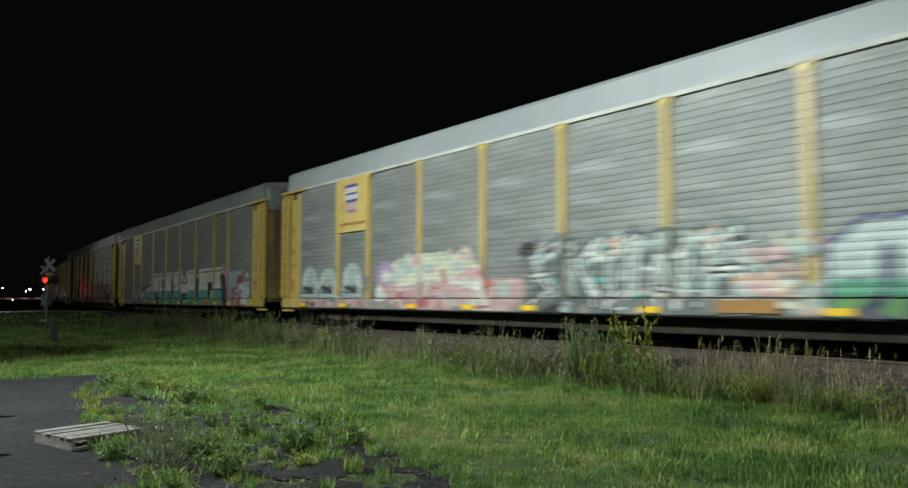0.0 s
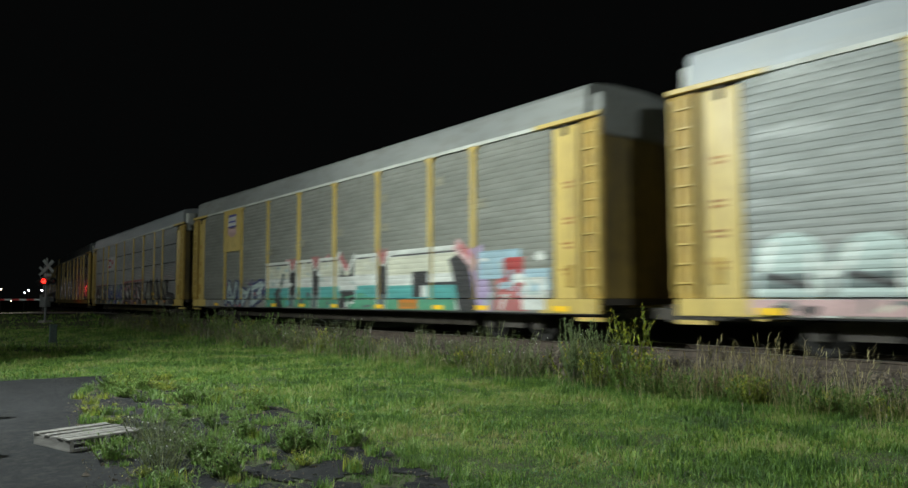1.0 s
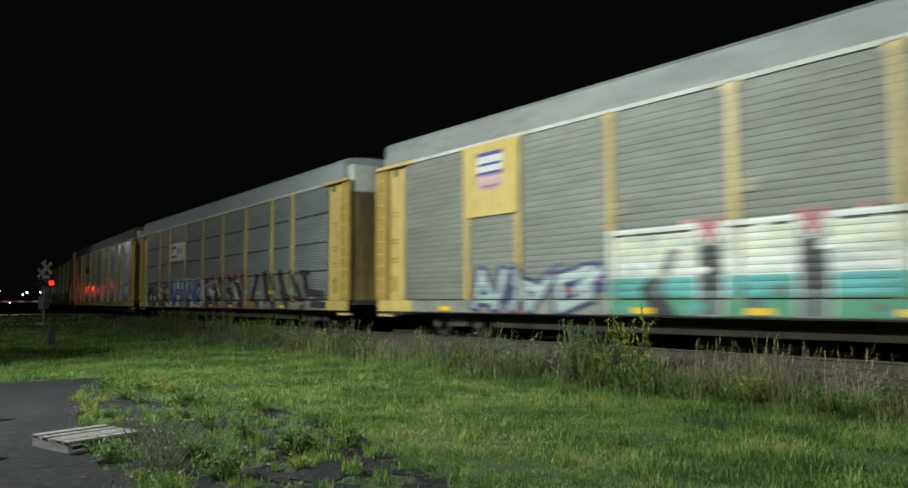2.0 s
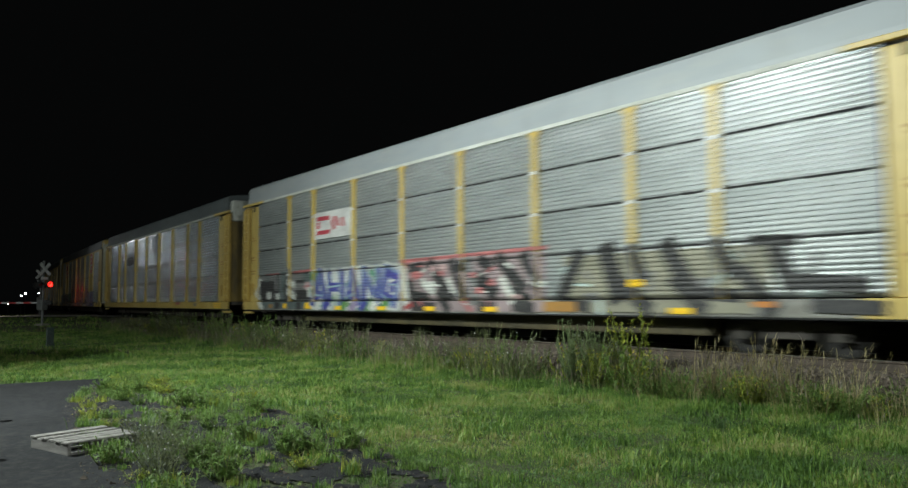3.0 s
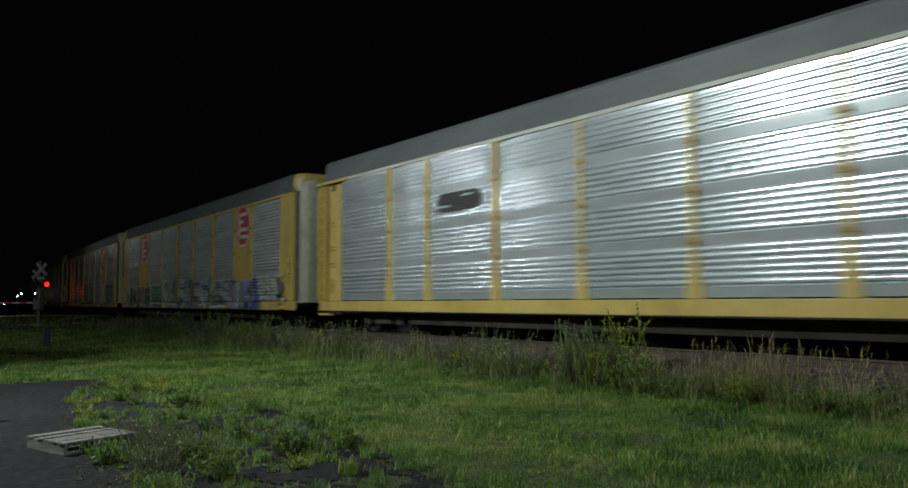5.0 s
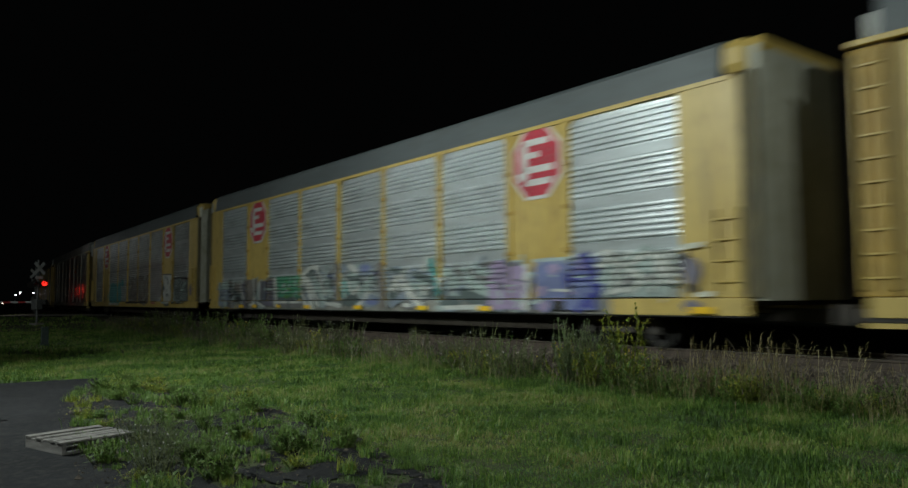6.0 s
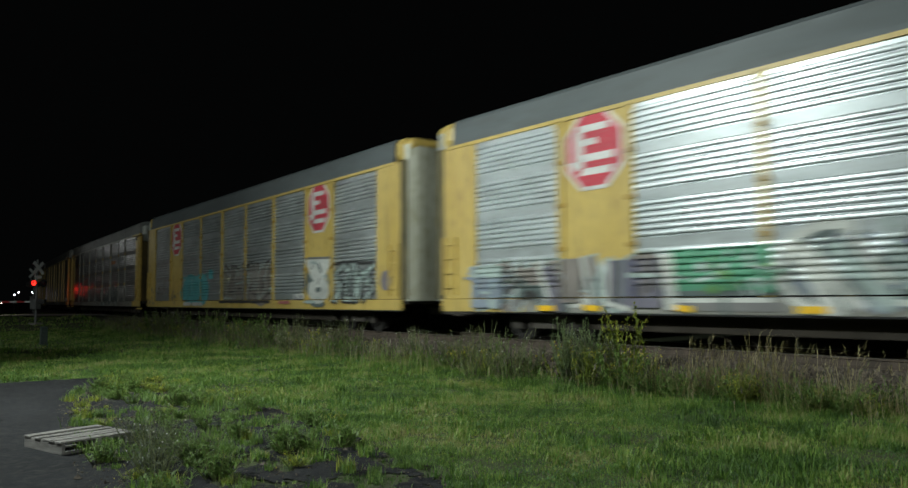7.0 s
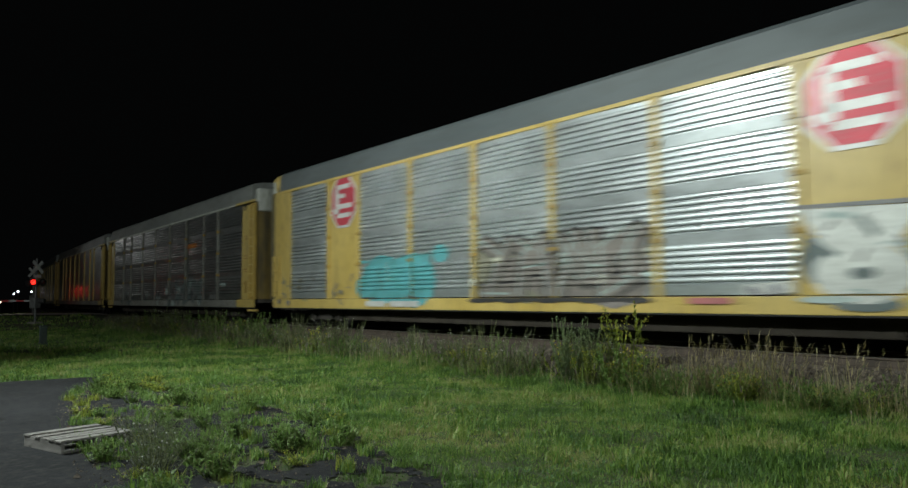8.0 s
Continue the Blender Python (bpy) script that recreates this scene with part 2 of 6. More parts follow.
PATCH_EDGE = [(-30, 3.0), (4, 3.8), (5.6, 4.35), (8, 4.9), (11, 5.1), (15, 5.2), (17.0, 5.1), (17.8, 4.0), (18.2, -40)]


def pave(x, y):
    """1 on the asphalt yard, 0 on the grass, between them where it breaks up."""
    e, p = lerp_table(y, PAVE_EDGE), lerp_table(y, PATCH_EDGE)
    wob = 0.35 * noise.noise((x * 1.1, y * 1.1, 3))
    if x + wob < e:
        return 1.0
    if x + wob < p:
        k = (x + wob - e) / max(p - e, 0.1)
        return max(0.0, 0.80 - 0.32 * k + 0.85 * noise.noise((x * 2.3, y * 1.6, 7)) + 0.55 * noise.noise((x * 5, y * 4, 8)) + 0.3 * noise.noise((x * 13, y * 12, 9)))
    return 0.0


def build_ground():
    xs = sorted({*np.linspace(-6, 20, 105).round(3), *[-900, -400, -200, -100, -60, -40, -25, -16, -10, 25, 32, 45, 70, 120, 250, 500, 900]})
    ys = sorted({*np.linspace(-6, 42, 121).round(3), *np.linspace(42, 130, 60).round(3), *[-900, -400, -150, -60, -30, -18, -10, 160, 220, 320, 500, 900, 1500]})
    vs = [(x + BEND * y * y * min(1, max(0, (x + 10) / 20)) if abs(y) < 220 and -10 <= x <= 60 else x, y, 0) for y in ys for x in xs]
    vs = [(x, y, ground_z(x, y)) for x, y, z in vs]
    nx = len(xs)
    fs = [(j * nx + i, j * nx + i + 1, (j + 1) * nx + i + 1, (j + 1) * nx + i) for j in range(len(ys) - 1) for i in range(nx - 1)]
    me = bpy.data.meshes.new("ground")
    me.from_pydata(vs, [], fs)
    me.materials.append(M_SOIL)
    for f in me.polygons:
        f.use_smooth = True
    tagged(new("ground", me), "mown green grass ground beside the railway", "ground", kind="structure")


build_ground()


# ---- train ----
BAYS = [(1.5, 4.4), (4.4, 6.35), (6.35, 9.2), (9.2, 12.05), (12.05, 14.85), (14.85, 17.7), (17.7, 20.55), (20.55, 22.5), (22.5, 25.4)]
POSTS = [4.4, 6.35, 9.2, 12.05, 14.85, 17.7, 20.55, 22.5]
SILL0, SILL1, EAVE = 0.68, 1.0, 4.98


def rib_profile(style):
    """Heights and outward offsets of a ribbed side sheet, bottom to top."""
    out = []
    if style == "even":            # ribs all the way up
        z, pitch = SILL1 + 0.02, 0.142
        while z + pitch < EAVE - 0.06:
            out += [(z, 0.004), (z + 0.012, 0.004), (z + 0.022, 0.015), (z + 0.08, 0.017), (z + 0.125, 0.011)]
            z += pitch
    elif style == "slots":         # fine ribs in four sheets with dark slots between
        for s in range(4):
            z = SILL1 + 0.02 + s * 0.985
            out.append((z, -0.05))
            z += 0.04
            for i in range(10):
                out += [(z, 0.0), (z + 0.014, 0.0), (z + 0.02, 0.026), (z + 0.05, 0.028), (z + 0.08, 0.018)]
                z += 0.094
            out.append((z, -0.05))
    else:                          # groups of ribs between bands, tilted down a little to reflect darker
        z = SILL1 + 0.02
        for s in range(4):
            out += [(z, 0.0), (z + 0.20, 0.022)]
            z += 0.22
            for i in range(6):
                out += [(z, -0.020), (z + 0.022, -0.020), (z + 0.028, 0.028), (z + 0.050, 0.033), (z + 0.070, 0.0325), (z + 0.090, 0.030), (z + 0.108, 0.022)]
                z += 0.123
    out.append((EAVE - 0.02, out[-1][1]))
    return out


def panel_mesh(style, width, material):
    """A ribbed sheet of that width, bowed a little outwards, facing -x."""
    bm = bmesh.new()
    prof = rib_profile(style)
    cols = 7
    rows = []
    for z, o in prof:
        row = []
        for c in range(cols):
            k = c / (cols - 1)
            bow = 0.012 * math.sin(math.pi * k) * (1 if style != "groups" else 1.6)
            row.append(bm.verts.new((-o - bow, (k - 0.5) * width, z)))
        rows.append(row)
    for a, b in zip(rows, rows[1:]):
        for c in range(cols - 1):
            bm.faces.new((a[c], b[c], b[c + 1], a[c + 1]))
    bmesh.ops.recalc_face_normals(bm, faces=bm.faces)
    me = mesh_of(bm, "panel", material)
    if me.polygons[0].normal.x > 0:
        me.flip_normals()
    return me


PANEL_CACHE = {}


def panel_for(style, width, material):
    key = (style, round(width, 2), material.name)
    if key not in PANEL_CACHE:
        PANEL_CACHE[key] = panel_mesh(style, width, material)
    return PANEL_CACHE[key]


def side_pose(side, u):
    """Pose on a car's side: side -1 faces the yard, +1 faces away; u runs from the leading end."""
    y = u - HALF
    return pose(-1.44, y, 0) if side < 0 else pose(1.44, y, 0, 0, 0, 180)


def truck(car, y):
    t = new("truck")
    t.parent = car
    t.matrix_basis = pose(0, y, 0)
    for s in (-1, 1):
        bm = bmesh.new()
        extrude(bm, [(s * 0.93, 0.30), (s * 1.05, 0.30), (s * 1.05, 0.62), (s * 0.93, 0.62)], -0.45, 0.45)
        for q in (-1, 1):
            box(bm, s * 0.99 - 0.07, s * 0.99 + 0.07, q * 0.89 - 0.16, q * 0.89 + 0.16, 0.27, 0.56, 0.02)
            box(bm, s * 0.99 - 0.05, s * 0.99 + 0.05, min(q * 0.4, q * 0.89), max(q * 0.4, q * 0.89), 0.46, 0.6)
        part("side_frame", bm, M_UNDER, t)
    part("bolster", boxed(-0.95, 0.95, -0.2, 0.2, 0.38, 0.66, 0.03), M_UNDER, t)
    return t


def wheelset_mesh():
    bm = bmesh.new()
    tube(bm, (-0.85, 0, 0), (0.85, 0, 0), 0.08, seg=12)
    for s in (-1, 1):
        tube(bm, (s * 0.70, 0, 0), (s * 0.83, 0, 0), 0.42, seg=28)
        tube(bm, (s * 0.675, 0, 0), (s * 0.70, 0, 0), 0.447, seg=28)
        tube(bm, (s * 0.83, 0, 0), (s * 0.90, 0, 0), 0.13, seg=14)
        for i in range(6):
            a = i * math.pi / 3
            tube(bm, (s * 0.832, 0.27 * math.cos(a), 0.27 * math.sin(a)), (s * 0.842, 0.27 * math.cos(a), 0.27 * math.sin(a)), 0.05, seg=8)
    return mesh_of(bm, "wheelset", M_WHEEL)


WHEELSET = wheelset_mesh()
WHEELS = []


def ladder(parent, x, y0, y1, z0, z1, rungs, mat):
    key = ("rung", round(y1 - y0, 2), mat.name)
    if key not in PANEL_CACHE:
        PANEL_CACHE[key] = mesh_of(tube(bmesh.new(), (0, -(y1 - y0) / 2, 0), (0, (y1 - y0) / 2, 0), 0.021, seg=6), "rung", mat)
    side = ("stile", round(z1 - z0, 2), mat.name)
    if side not in PANEL_CACHE:
        PANEL_CACHE[side] = mesh_of(boxed(-0.07, 0.03, -0.03, 0.03, 0, z1 - z0, 0.012), "stile", mat)
    for q in (y0, y1):
        share("stile", PANEL_CACHE[side], parent, pose(x, q, z0, 0, 0, 0 if x < 0 else 180) @ pose(0.04, 0, 0))
    for i in range(rungs):
        share("rung", PANEL_CACHE[key], parent, pose(x, (y0 + y1) / 2, z0 + (z1 - z0) * (i + 0.5) / rungs))


TILTS = {}       # how each sheet on the yard side sits askew


def autorack(k, spec):
    """One covered car carrier. Local y runs along the track, the leading end at -HALF, z from the rail."""
    car = thing("autorack_car", spec["label"], "rail car", "cars of the freight train")
    yel, roof_m, sill_m, pan_m = spec["yellow"], spec["roof"], spec["sill"], spec["panel"]
    # black core painted as the darkness behind the sheets
    part("dark_core", boxed(-1.33, 1.33, -HALF + 0.35, HALF - 0.35, 1.02, 4.9), M_DARK, car)
    part("deck", boxed(-1.3, 1.3, -HALF + 0.1, HALF - 0.1, 0.86, 1.0), M_UNDER, car)
    part("centre_sill", boxed(-1.08, 1.08, -HALF + 4.9, HALF - 4.9, 0.30, 0.67, 0.03), spec["under"], car)
    # roof
    bm = bmesh.new()
    half = [(1.50, EAVE + 0.03), (1.50, EAVE + 0.13), (1.472, EAVE + 0.137), (1.44, 5.60), (1.34, 5.70), (1.05, 5.75), (0.5, 5.80)]
    out = [(-x, z) for x, z in half] + [(x, z) for x, z in half[::-1]]
    cut = 0.42 if spec["kind"] == "A" else 0.55
    extrude(bm, out, -HALF + cut, HALF - cut)
    part("roof", bm, roof_m, car, spec["roof_label"])
    bm = bmesh.new()
    for s in (-1, 1):
        box(bm, s * 1.49 - 0.035, s * 1.49 + 0.035, -HALF + 0.3, HALF - 0.3, EAVE - 0.06, EAVE + 0.025)
    part("eave_rail", bm, spec["rail"], car)
    for s in (-1, 1):
        part("side_sill", boxed(s * 1.47 - 0.045, s * 1.47 + 0.045, -HALF + 0.12, HALF - 0.12, SILL0, SILL1 - 0.008, 0.012), sill_m, car)
        # near-black strip along the underside of the sill
        part("under_sill_strip", boxed(s * 1.44 - 0.06, s * 1.44 + 0.06, -HALF + 0.12, HALF - 0.12, SILL0 - 0.03, SILL0 - 0.004), M_DARK, car)
    rnd = random.Random(100 + k)
    for s in (-1, 1):
        for i, (a, b) in enumerate(BAYS):
            if spec["kind"] == "B" and i in (1, 7):
                m = part("logo_panel", boxed(-0.03, 0.03, -(b - a) / 2, (b - a) / 2, SILL1, EAVE - 0.02, 0.01), yel, car)
                m.matrix_basis = side_pose(s, (a + b) / 2)
                continue
            k2 = 2.2 if spec["style"] == "groups" else 1.0
            ry, rz = rnd.uniform(-0.3, 0.3), k2 * rnd.uniform(-0.5, 0.5)
            if s < 0:
                TILTS[car.name, i] = (radians(ry), radians(rz))
            share("panel", panel_for(spec["style"], b - a - 0.02, pan_m), car, side_pose(s, (a + b) / 2) @ pose(0, 0, 0, 0, ry, rz))
            if spec["style"] == "slots" and s < 0:      # near-black bars painting the shade in the gaps between the four sheets
                gap = ("gap", round(b - a, 2))
                if gap not in PANEL_CACHE:
                    PANEL_CACHE[gap] = mesh_of(box(boxed(-0.041, 0.0, -(b - a) * 0.44, -(b - a) * 0.05, -0.014, 0.014), -0.041, 0.0, (b - a) * 0.05, (b - a) * 0.44, -0.014, 0.014), "seam", M_DARK)
                for q in (1, 2, 3):
                    share("seam", PANEL_CACHE[gap], car, side_pose(s, (a + b) / 2) @ pose(0, 0, SILL1 + 0.03 + q * 0.985, 0, ry, rz))
        for u in POSTS:
            bm = bmesh.new()
            w = 0.085 if spec["kind"] == "A" else 0.07
            if spec["flare"]:
                vs = [(-w * 0.6, EAVE - 0.05), (w * 0.6, EAVE - 0.05), (w * 0.6, 1.9), (w * 1.9, SILL1), (-w * 1.9, SILL1), (-w * 0.6, 1.9)]
            else:
                vs = [(-w * 2.4, EAVE - 0.03), (w * 2.4, EAVE - 0.03), (w * 2.2, EAVE - 0.10), (w, EAVE - 0.2), (w, SILL1), (-w, SILL1), (-w, EAVE - 0.2), (-w * 2.2, EAVE - 0.10)]
            fa = [bm.verts.new((-0.085, y, z)) for y, z in vs]
            fb = [bm.verts.new((0.02, y, z)) for y, z in vs]
            bm.faces.new(fa)
            for j in range(len(vs)):
                bm.faces.new((fa[j], fa[(j + 1) % len(vs)], fb[(j + 1) % len(vs)], fb[j]))
            bmesh.ops.recalc_face_normals(bm, faces=bm.faces)
            p = part("side_post", bm, spec["post"], car)
            p.matrix_basis = side_pose(s, u)
            if spec["style"] == "groups" and s < 0:
                if "node" not in PANEL_CACHE:
                    PANEL_CACHE["node"] = mesh_of(boxed(-0.105, -0.02, -0.11, 0.11, -0.05, 0.05, 0.02), "bracket", M_YELLOW_DIM)
                for z in (2.08, 3.04, 4.0):
                    share("bracket", PANEL_CACHE["node"], car, side_pose(s, u) @ pose(0, 0, z))
    for e in (-1, 1):
        end = HALF * e
        y = lambda d: end - e * d        # metres in from the end
        span = lambda a, b: (min(y(a), y(b)), max(y(a), y(b)))
        if spec["kind"] == "A":
            part("end_wall", boxed(-1.36, 1.36, *span(0.12, 0.2), SILL1, 4.55, 0.02), M_END_DIM, car, "grimy yellow end doors, darkened for the gap's shade")
            part("end_cap", boxed(-1.30, 1.30, *span(0.14, 0.5), 4.56, 5.5, 0.08), spec["cap"], car, "pale upper end cap")
            for s in (-1, 1):
                part("corner_post", boxed(s * 1.44 - 0.05, s * 1.44 + 0.05, *span(0.02, 0.55), SILL1, EAVE - 0.1, 0.02), M_YELLOW_DIM, car)
                # recess strip coloured dark for the shade in it
                part("door_recess", boxed(s * 1.38 - 0.03, s * 1.38 + 0.03, *span(0.55, 0.75), SILL1, EAVE - 0.1), M_END_DIM, car)
                part("side_door", boxed(s * 1.42 - 0.05, s * 1.42 + 0.05, *span(0.72, 1.46), SILL1, EAVE - 0.13, 0.02), yel, car)
                part("door_header", boxed(s * 1.50 - 0.06, s * 1.50 + 0.06, *span(0.0, 2.0), EAVE - 0.07, EAVE + 0.03, 0.015), yel, car)
                ladder(car, s * 1.52, *span(0.08, 0.5), SILL1 + 0.1, EAVE - 0.2, 10, yel)
                if spec["sill"] == M_SILL_GREY:
                    part("sill_end", boxed(s * 1.47 - 0.05, s * 1.47 + 0.05, *span(0.1, 1.9), SILL0 - 0.003, SILL1 - 0.004, 0.012), yel, car)
                part("hook", boxed(s * 1.50 - 0.03, s * 1.50 + 0.03, *span(1.0, 1.12), EAVE - 0.34, EAVE - 0.09, 0.02), M_UNDER, car)
                part("latch", boxed(s * 1.48 - 0.03, s * 1.48 + 0.03, *span(0.85, 1.05), 1.25, 1.75, 0.03), M_YELLOW_DIM, car)
                part("step", boxed(s * 1.40 - 0.08, s * 1.40 + 0.08, *span(0.05, 0.75), 0.52, 0.6), yel, car)
        else:
            for s in (-1, 1):
                part("corner_panel", boxed(s * 1.44 - 0.06, s * 1.44 + 0.06, *span(0.18, 1.49), SILL1, EAVE - 0.02, 0.02), yel, car)
                ladder(car, s * 1.54, *span(0.22, 0.7), SILL1 + 0.1, 2.6, 4, yel)
                # dark strip added as the shade in the recess beside the door
                part("door_edge", boxed(s * 1.445 - 0.045, s * 1.445 + 0.045, *span(-0.14, 0.172), SILL1, 5.0, 0.02), M_EDGE, car, "dark strip for the recess beside the end door")
                bm = bmesh.new()
                pts = [(s * 0.02, -0.02), (s * 1.15, -0.02), (s * 1.40, 0.06), (s * 1.46, 0.2), (s * 1.30, 0.3), (s * 0.02, 0.3)]
                lo = [bm.verts.new((px, y(d - 0.22), 0.95)) for px, d in pts]
                hi = [bm.verts.new((px, y(d - 0.22), 5.45)) for px, d in pts]
                for j in range(len(pts)):
                    bm.faces.new((lo[j], lo[(j + 1) % len(pts)], hi[(j + 1) % len(pts)], hi[j]))
                bm.faces.new(lo)
                bm.faces.new(hi)
                bmesh.ops.recalc_face_normals(bm, faces=bm.faces)
                part("end_door", bm, M_END_DOOR if e < 0 else M_END_GREY, car, "weathered olive-grey clamshell end door" if e < 0 else "pale grey clamshell end door")
            part("end_hood", boxed(-1.46, 1.46, *span(0.02, 0.58), 5.0, 5.70, 0.2), yel, car)
            part("door_hood", boxed(-1.40, 1.40, *span(-0.25, 0.1), 5.28, 5.66, 0.15), yel, car)
            if spec["sill"] == M_SILL_GREY:
                for s in (-1, 1):
                    part("sill_end", boxed(s * 1.47 - 0.05, s * 1.47 + 0.05, *span(0.1, 3.2), SILL0 - 0.003, SILL1 - 0.004, 0.012), yel, car)
        bm = bmesh.new()
        box(bm, -0.14, 0.14, *span(-0.70, 0.6), 0.55, 0.8, 0.03)
        box(bm, -0.2, 0.2, *span(-0.85, -0.62), 0.5, 0.88, 0.04)
        part("coupler", bm, M_UNDER, car)
        t = truck(car, e * 10.06)
        for q in (-1, 1):
            w = share("wheelset", WHEELSET, car, pose(0, e * 10.06 + q * 0.89, 0.42))
            WHEELS.append(w)
    return car


def spec(kind="A", style="even", panel=M_PANEL_GREY, roof=M_ROOF_WHITE, yellow=M_YELLOW, post=None, sill=M_SILL_GREY, rail=None, cap=M_END_GREY, flare=False,
         label="", roof_label="pale painted roof", under=M_UNDER_DARK):
    return dict(kind=kind, style=style, panel=panel, roof=roof, yellow=yellow, post=post or yellow, sill=sill, rail=rail or M_END_GREY, cap=cap, flare=flare, label=label, roof_label=roof_label, under=under)


CARS = [
    spec(label="grey ribbed autorack car with white roof and graffiti"),
    spec(panel=M_PANEL_DULL, roof=M_ROOF_GREY, cap=M_ROOF_GREY, label="dusty grey autorack car with teal and white graffiti", roof_label="weathered grey roof"),
    spec(style="slots", under=M_UNDER_OLIVE, panel=M_PANEL_SATIN, label="bright ribbed autorack car with a white sign and blue graffiti"),
    spec(style="groups", panel=M_PANEL_SHINY, roof=M_ROOF_DARK, sill=M_YELLOW, flare=True, label="shiny aluminium autorack car with yellow sill and dark roof", roof_label="dark grey roof"),
    spec("B", "groups", M_PANEL_BRIGHT, M_ROOF_DARK, rail=M_YELLOW, label="aluminium and yellow autorack car with red octagon signs and graffiti", roof_label="dark grey roof"),
    spec("B", "groups", M_PANEL_TARNISH, M_ROOF_DARK, sill=M_YELLOW, rail=M_YELLOW, label="aluminium and yellow autorack car with red octagon signs and teal graffiti", roof_label="dark grey roof"),
    spec(style="groups", panel=M_PANEL_DARK, post=M_SILL_GREY, roof=M_ROOF_GREY, label="darker aluminium autorack car with yellow ends", roof_label="weathered grey roof"),
    spec(style="even", panel=M_PANEL_DARK, roof=M_ROOF_GREY, label="dark ribbed autorack car with yellow ends", roof_label="weathered grey roof"),
    spec(style="even", panel=M_PANEL_DARK, roof=M_ROOF_GREY, label="dark ribbed autorack car with yellow ends", roof_label="weathered grey roof"),
]
CARS.append(CARS[-1])
TRAIN = [autorack(k, s) for k, s in enumerate(CARS)]

# ---- paint on the cars ----
def paint_mat(name, colour, rough=(0.45, 0.65)):
    lo = tuple(c * 0.72 for c in colour)
    return surface("paint_" + name, lo, colour, 1.6, rough, 0.15, (0.2, 0.19, 0.17), 0.35, stretch=(1, 0.7, 1.6))


PAINT = {n: paint_mat(n, c) for n, c in dict(
    white=(0.72, 0.74, 0.70), cream=(0.68, 0.68, 0.55), teal=(0.10, 0.42, 0.40), aqua=(0.13, 0.48, 0.52), green=(0.10, 0.36, 0.22),
    grass=(0.13, 0.32, 0.09), black=(0.03, 0.03, 0.033), grey=(0.22, 0.22, 0.22), slate=(0.13, 0.17, 0.17), pale=(0.46, 0.56, 0.54), pink=(0.60, 0.40, 0.40),
    lilac=(0.42, 0.33, 0.52), red=(0.42, 0.05, 0.05), rose=(0.50, 0.16, 0.16), sky=(0.38, 0.55, 0.64), blue=(0.06, 0.07, 0.36), navy=(0.05, 0.06, 0.16),
    peach=(0.58, 0.40, 0.32), olive=(0.28, 0.27, 0.20), taupe=(0.27, 0.24, 0.22), mauve=(0.20, 0.19, 0.25), steel=(0.30, 0.36, 0.44), rust=(0.40, 0.20, 0.04), orange=(0.62, 0.22, 0.03), violet=(0.20, 0.24, 0.46), dusk=(0.36, 0.28, 0.29)).items()}
PAINT["sign_red"] = paint_mat("sign_red", (0.55, 0.03, 0.06), (0.4, 0.55))
PAINT["sign_white"] = paint_mat("sign_white", (0.72, 0.72, 0.70), (0.4, 0.55))
PAINT["tape"] = M_YELLOW_TAG


def clip(poly, axis, limit, keep_above):
    """A convex outline cut by a line of one coordinate."""
    out = []
    for i in range(len(poly)):
        a, b = poly[i], poly[(i + 1) % len(poly)]
        ina, inb = (a[axis] >= limit) == keep_above, (b[axis] >= limit) == keep_above
        if ina:
            out.append(a)
        if ina != inb:
            k = (limit - a[axis]) / (b[axis] - a[axis])
            out.append((a[0] + k * (b[0] - a[0]), a[1] + k * (b[1] - a[1])))
    return out


def side_columns(style, kind, name):
    """Stretches along a car's side with their surface: start, end, and a function of (u, height) to x."""
    prof = rib_profile(style)
    cols = []
    skip = (1, 7) if kind == "B" else ()
    for i, (a, b) in enumerate(BAYS):
        a, b = a + 0.085, b - 0.085
        if i in skip:
            cols.append((a, b, None, 1.474))
            continue
        n = 5
        for c in range(n):
            cols.append((a + (b - a) * c / n, a + (b - a) * (c + 1) / n, (prof, (a + b) / 2, b - a + 0.15, *TILTS[name, i]), 1.44))
    for u in POSTS:
        cols.append((u - 0.085, u + 0.085, None, 1.527))
    cols.append((0.2, 1.46 if kind == "A" else 1.585, None, 1.478 if kind == "A" else 1.506))
    cols.append((25.44 if kind == "A" else 25.315, 26.7, None, 1.478 if kind == "A" else 1.506))
    return cols


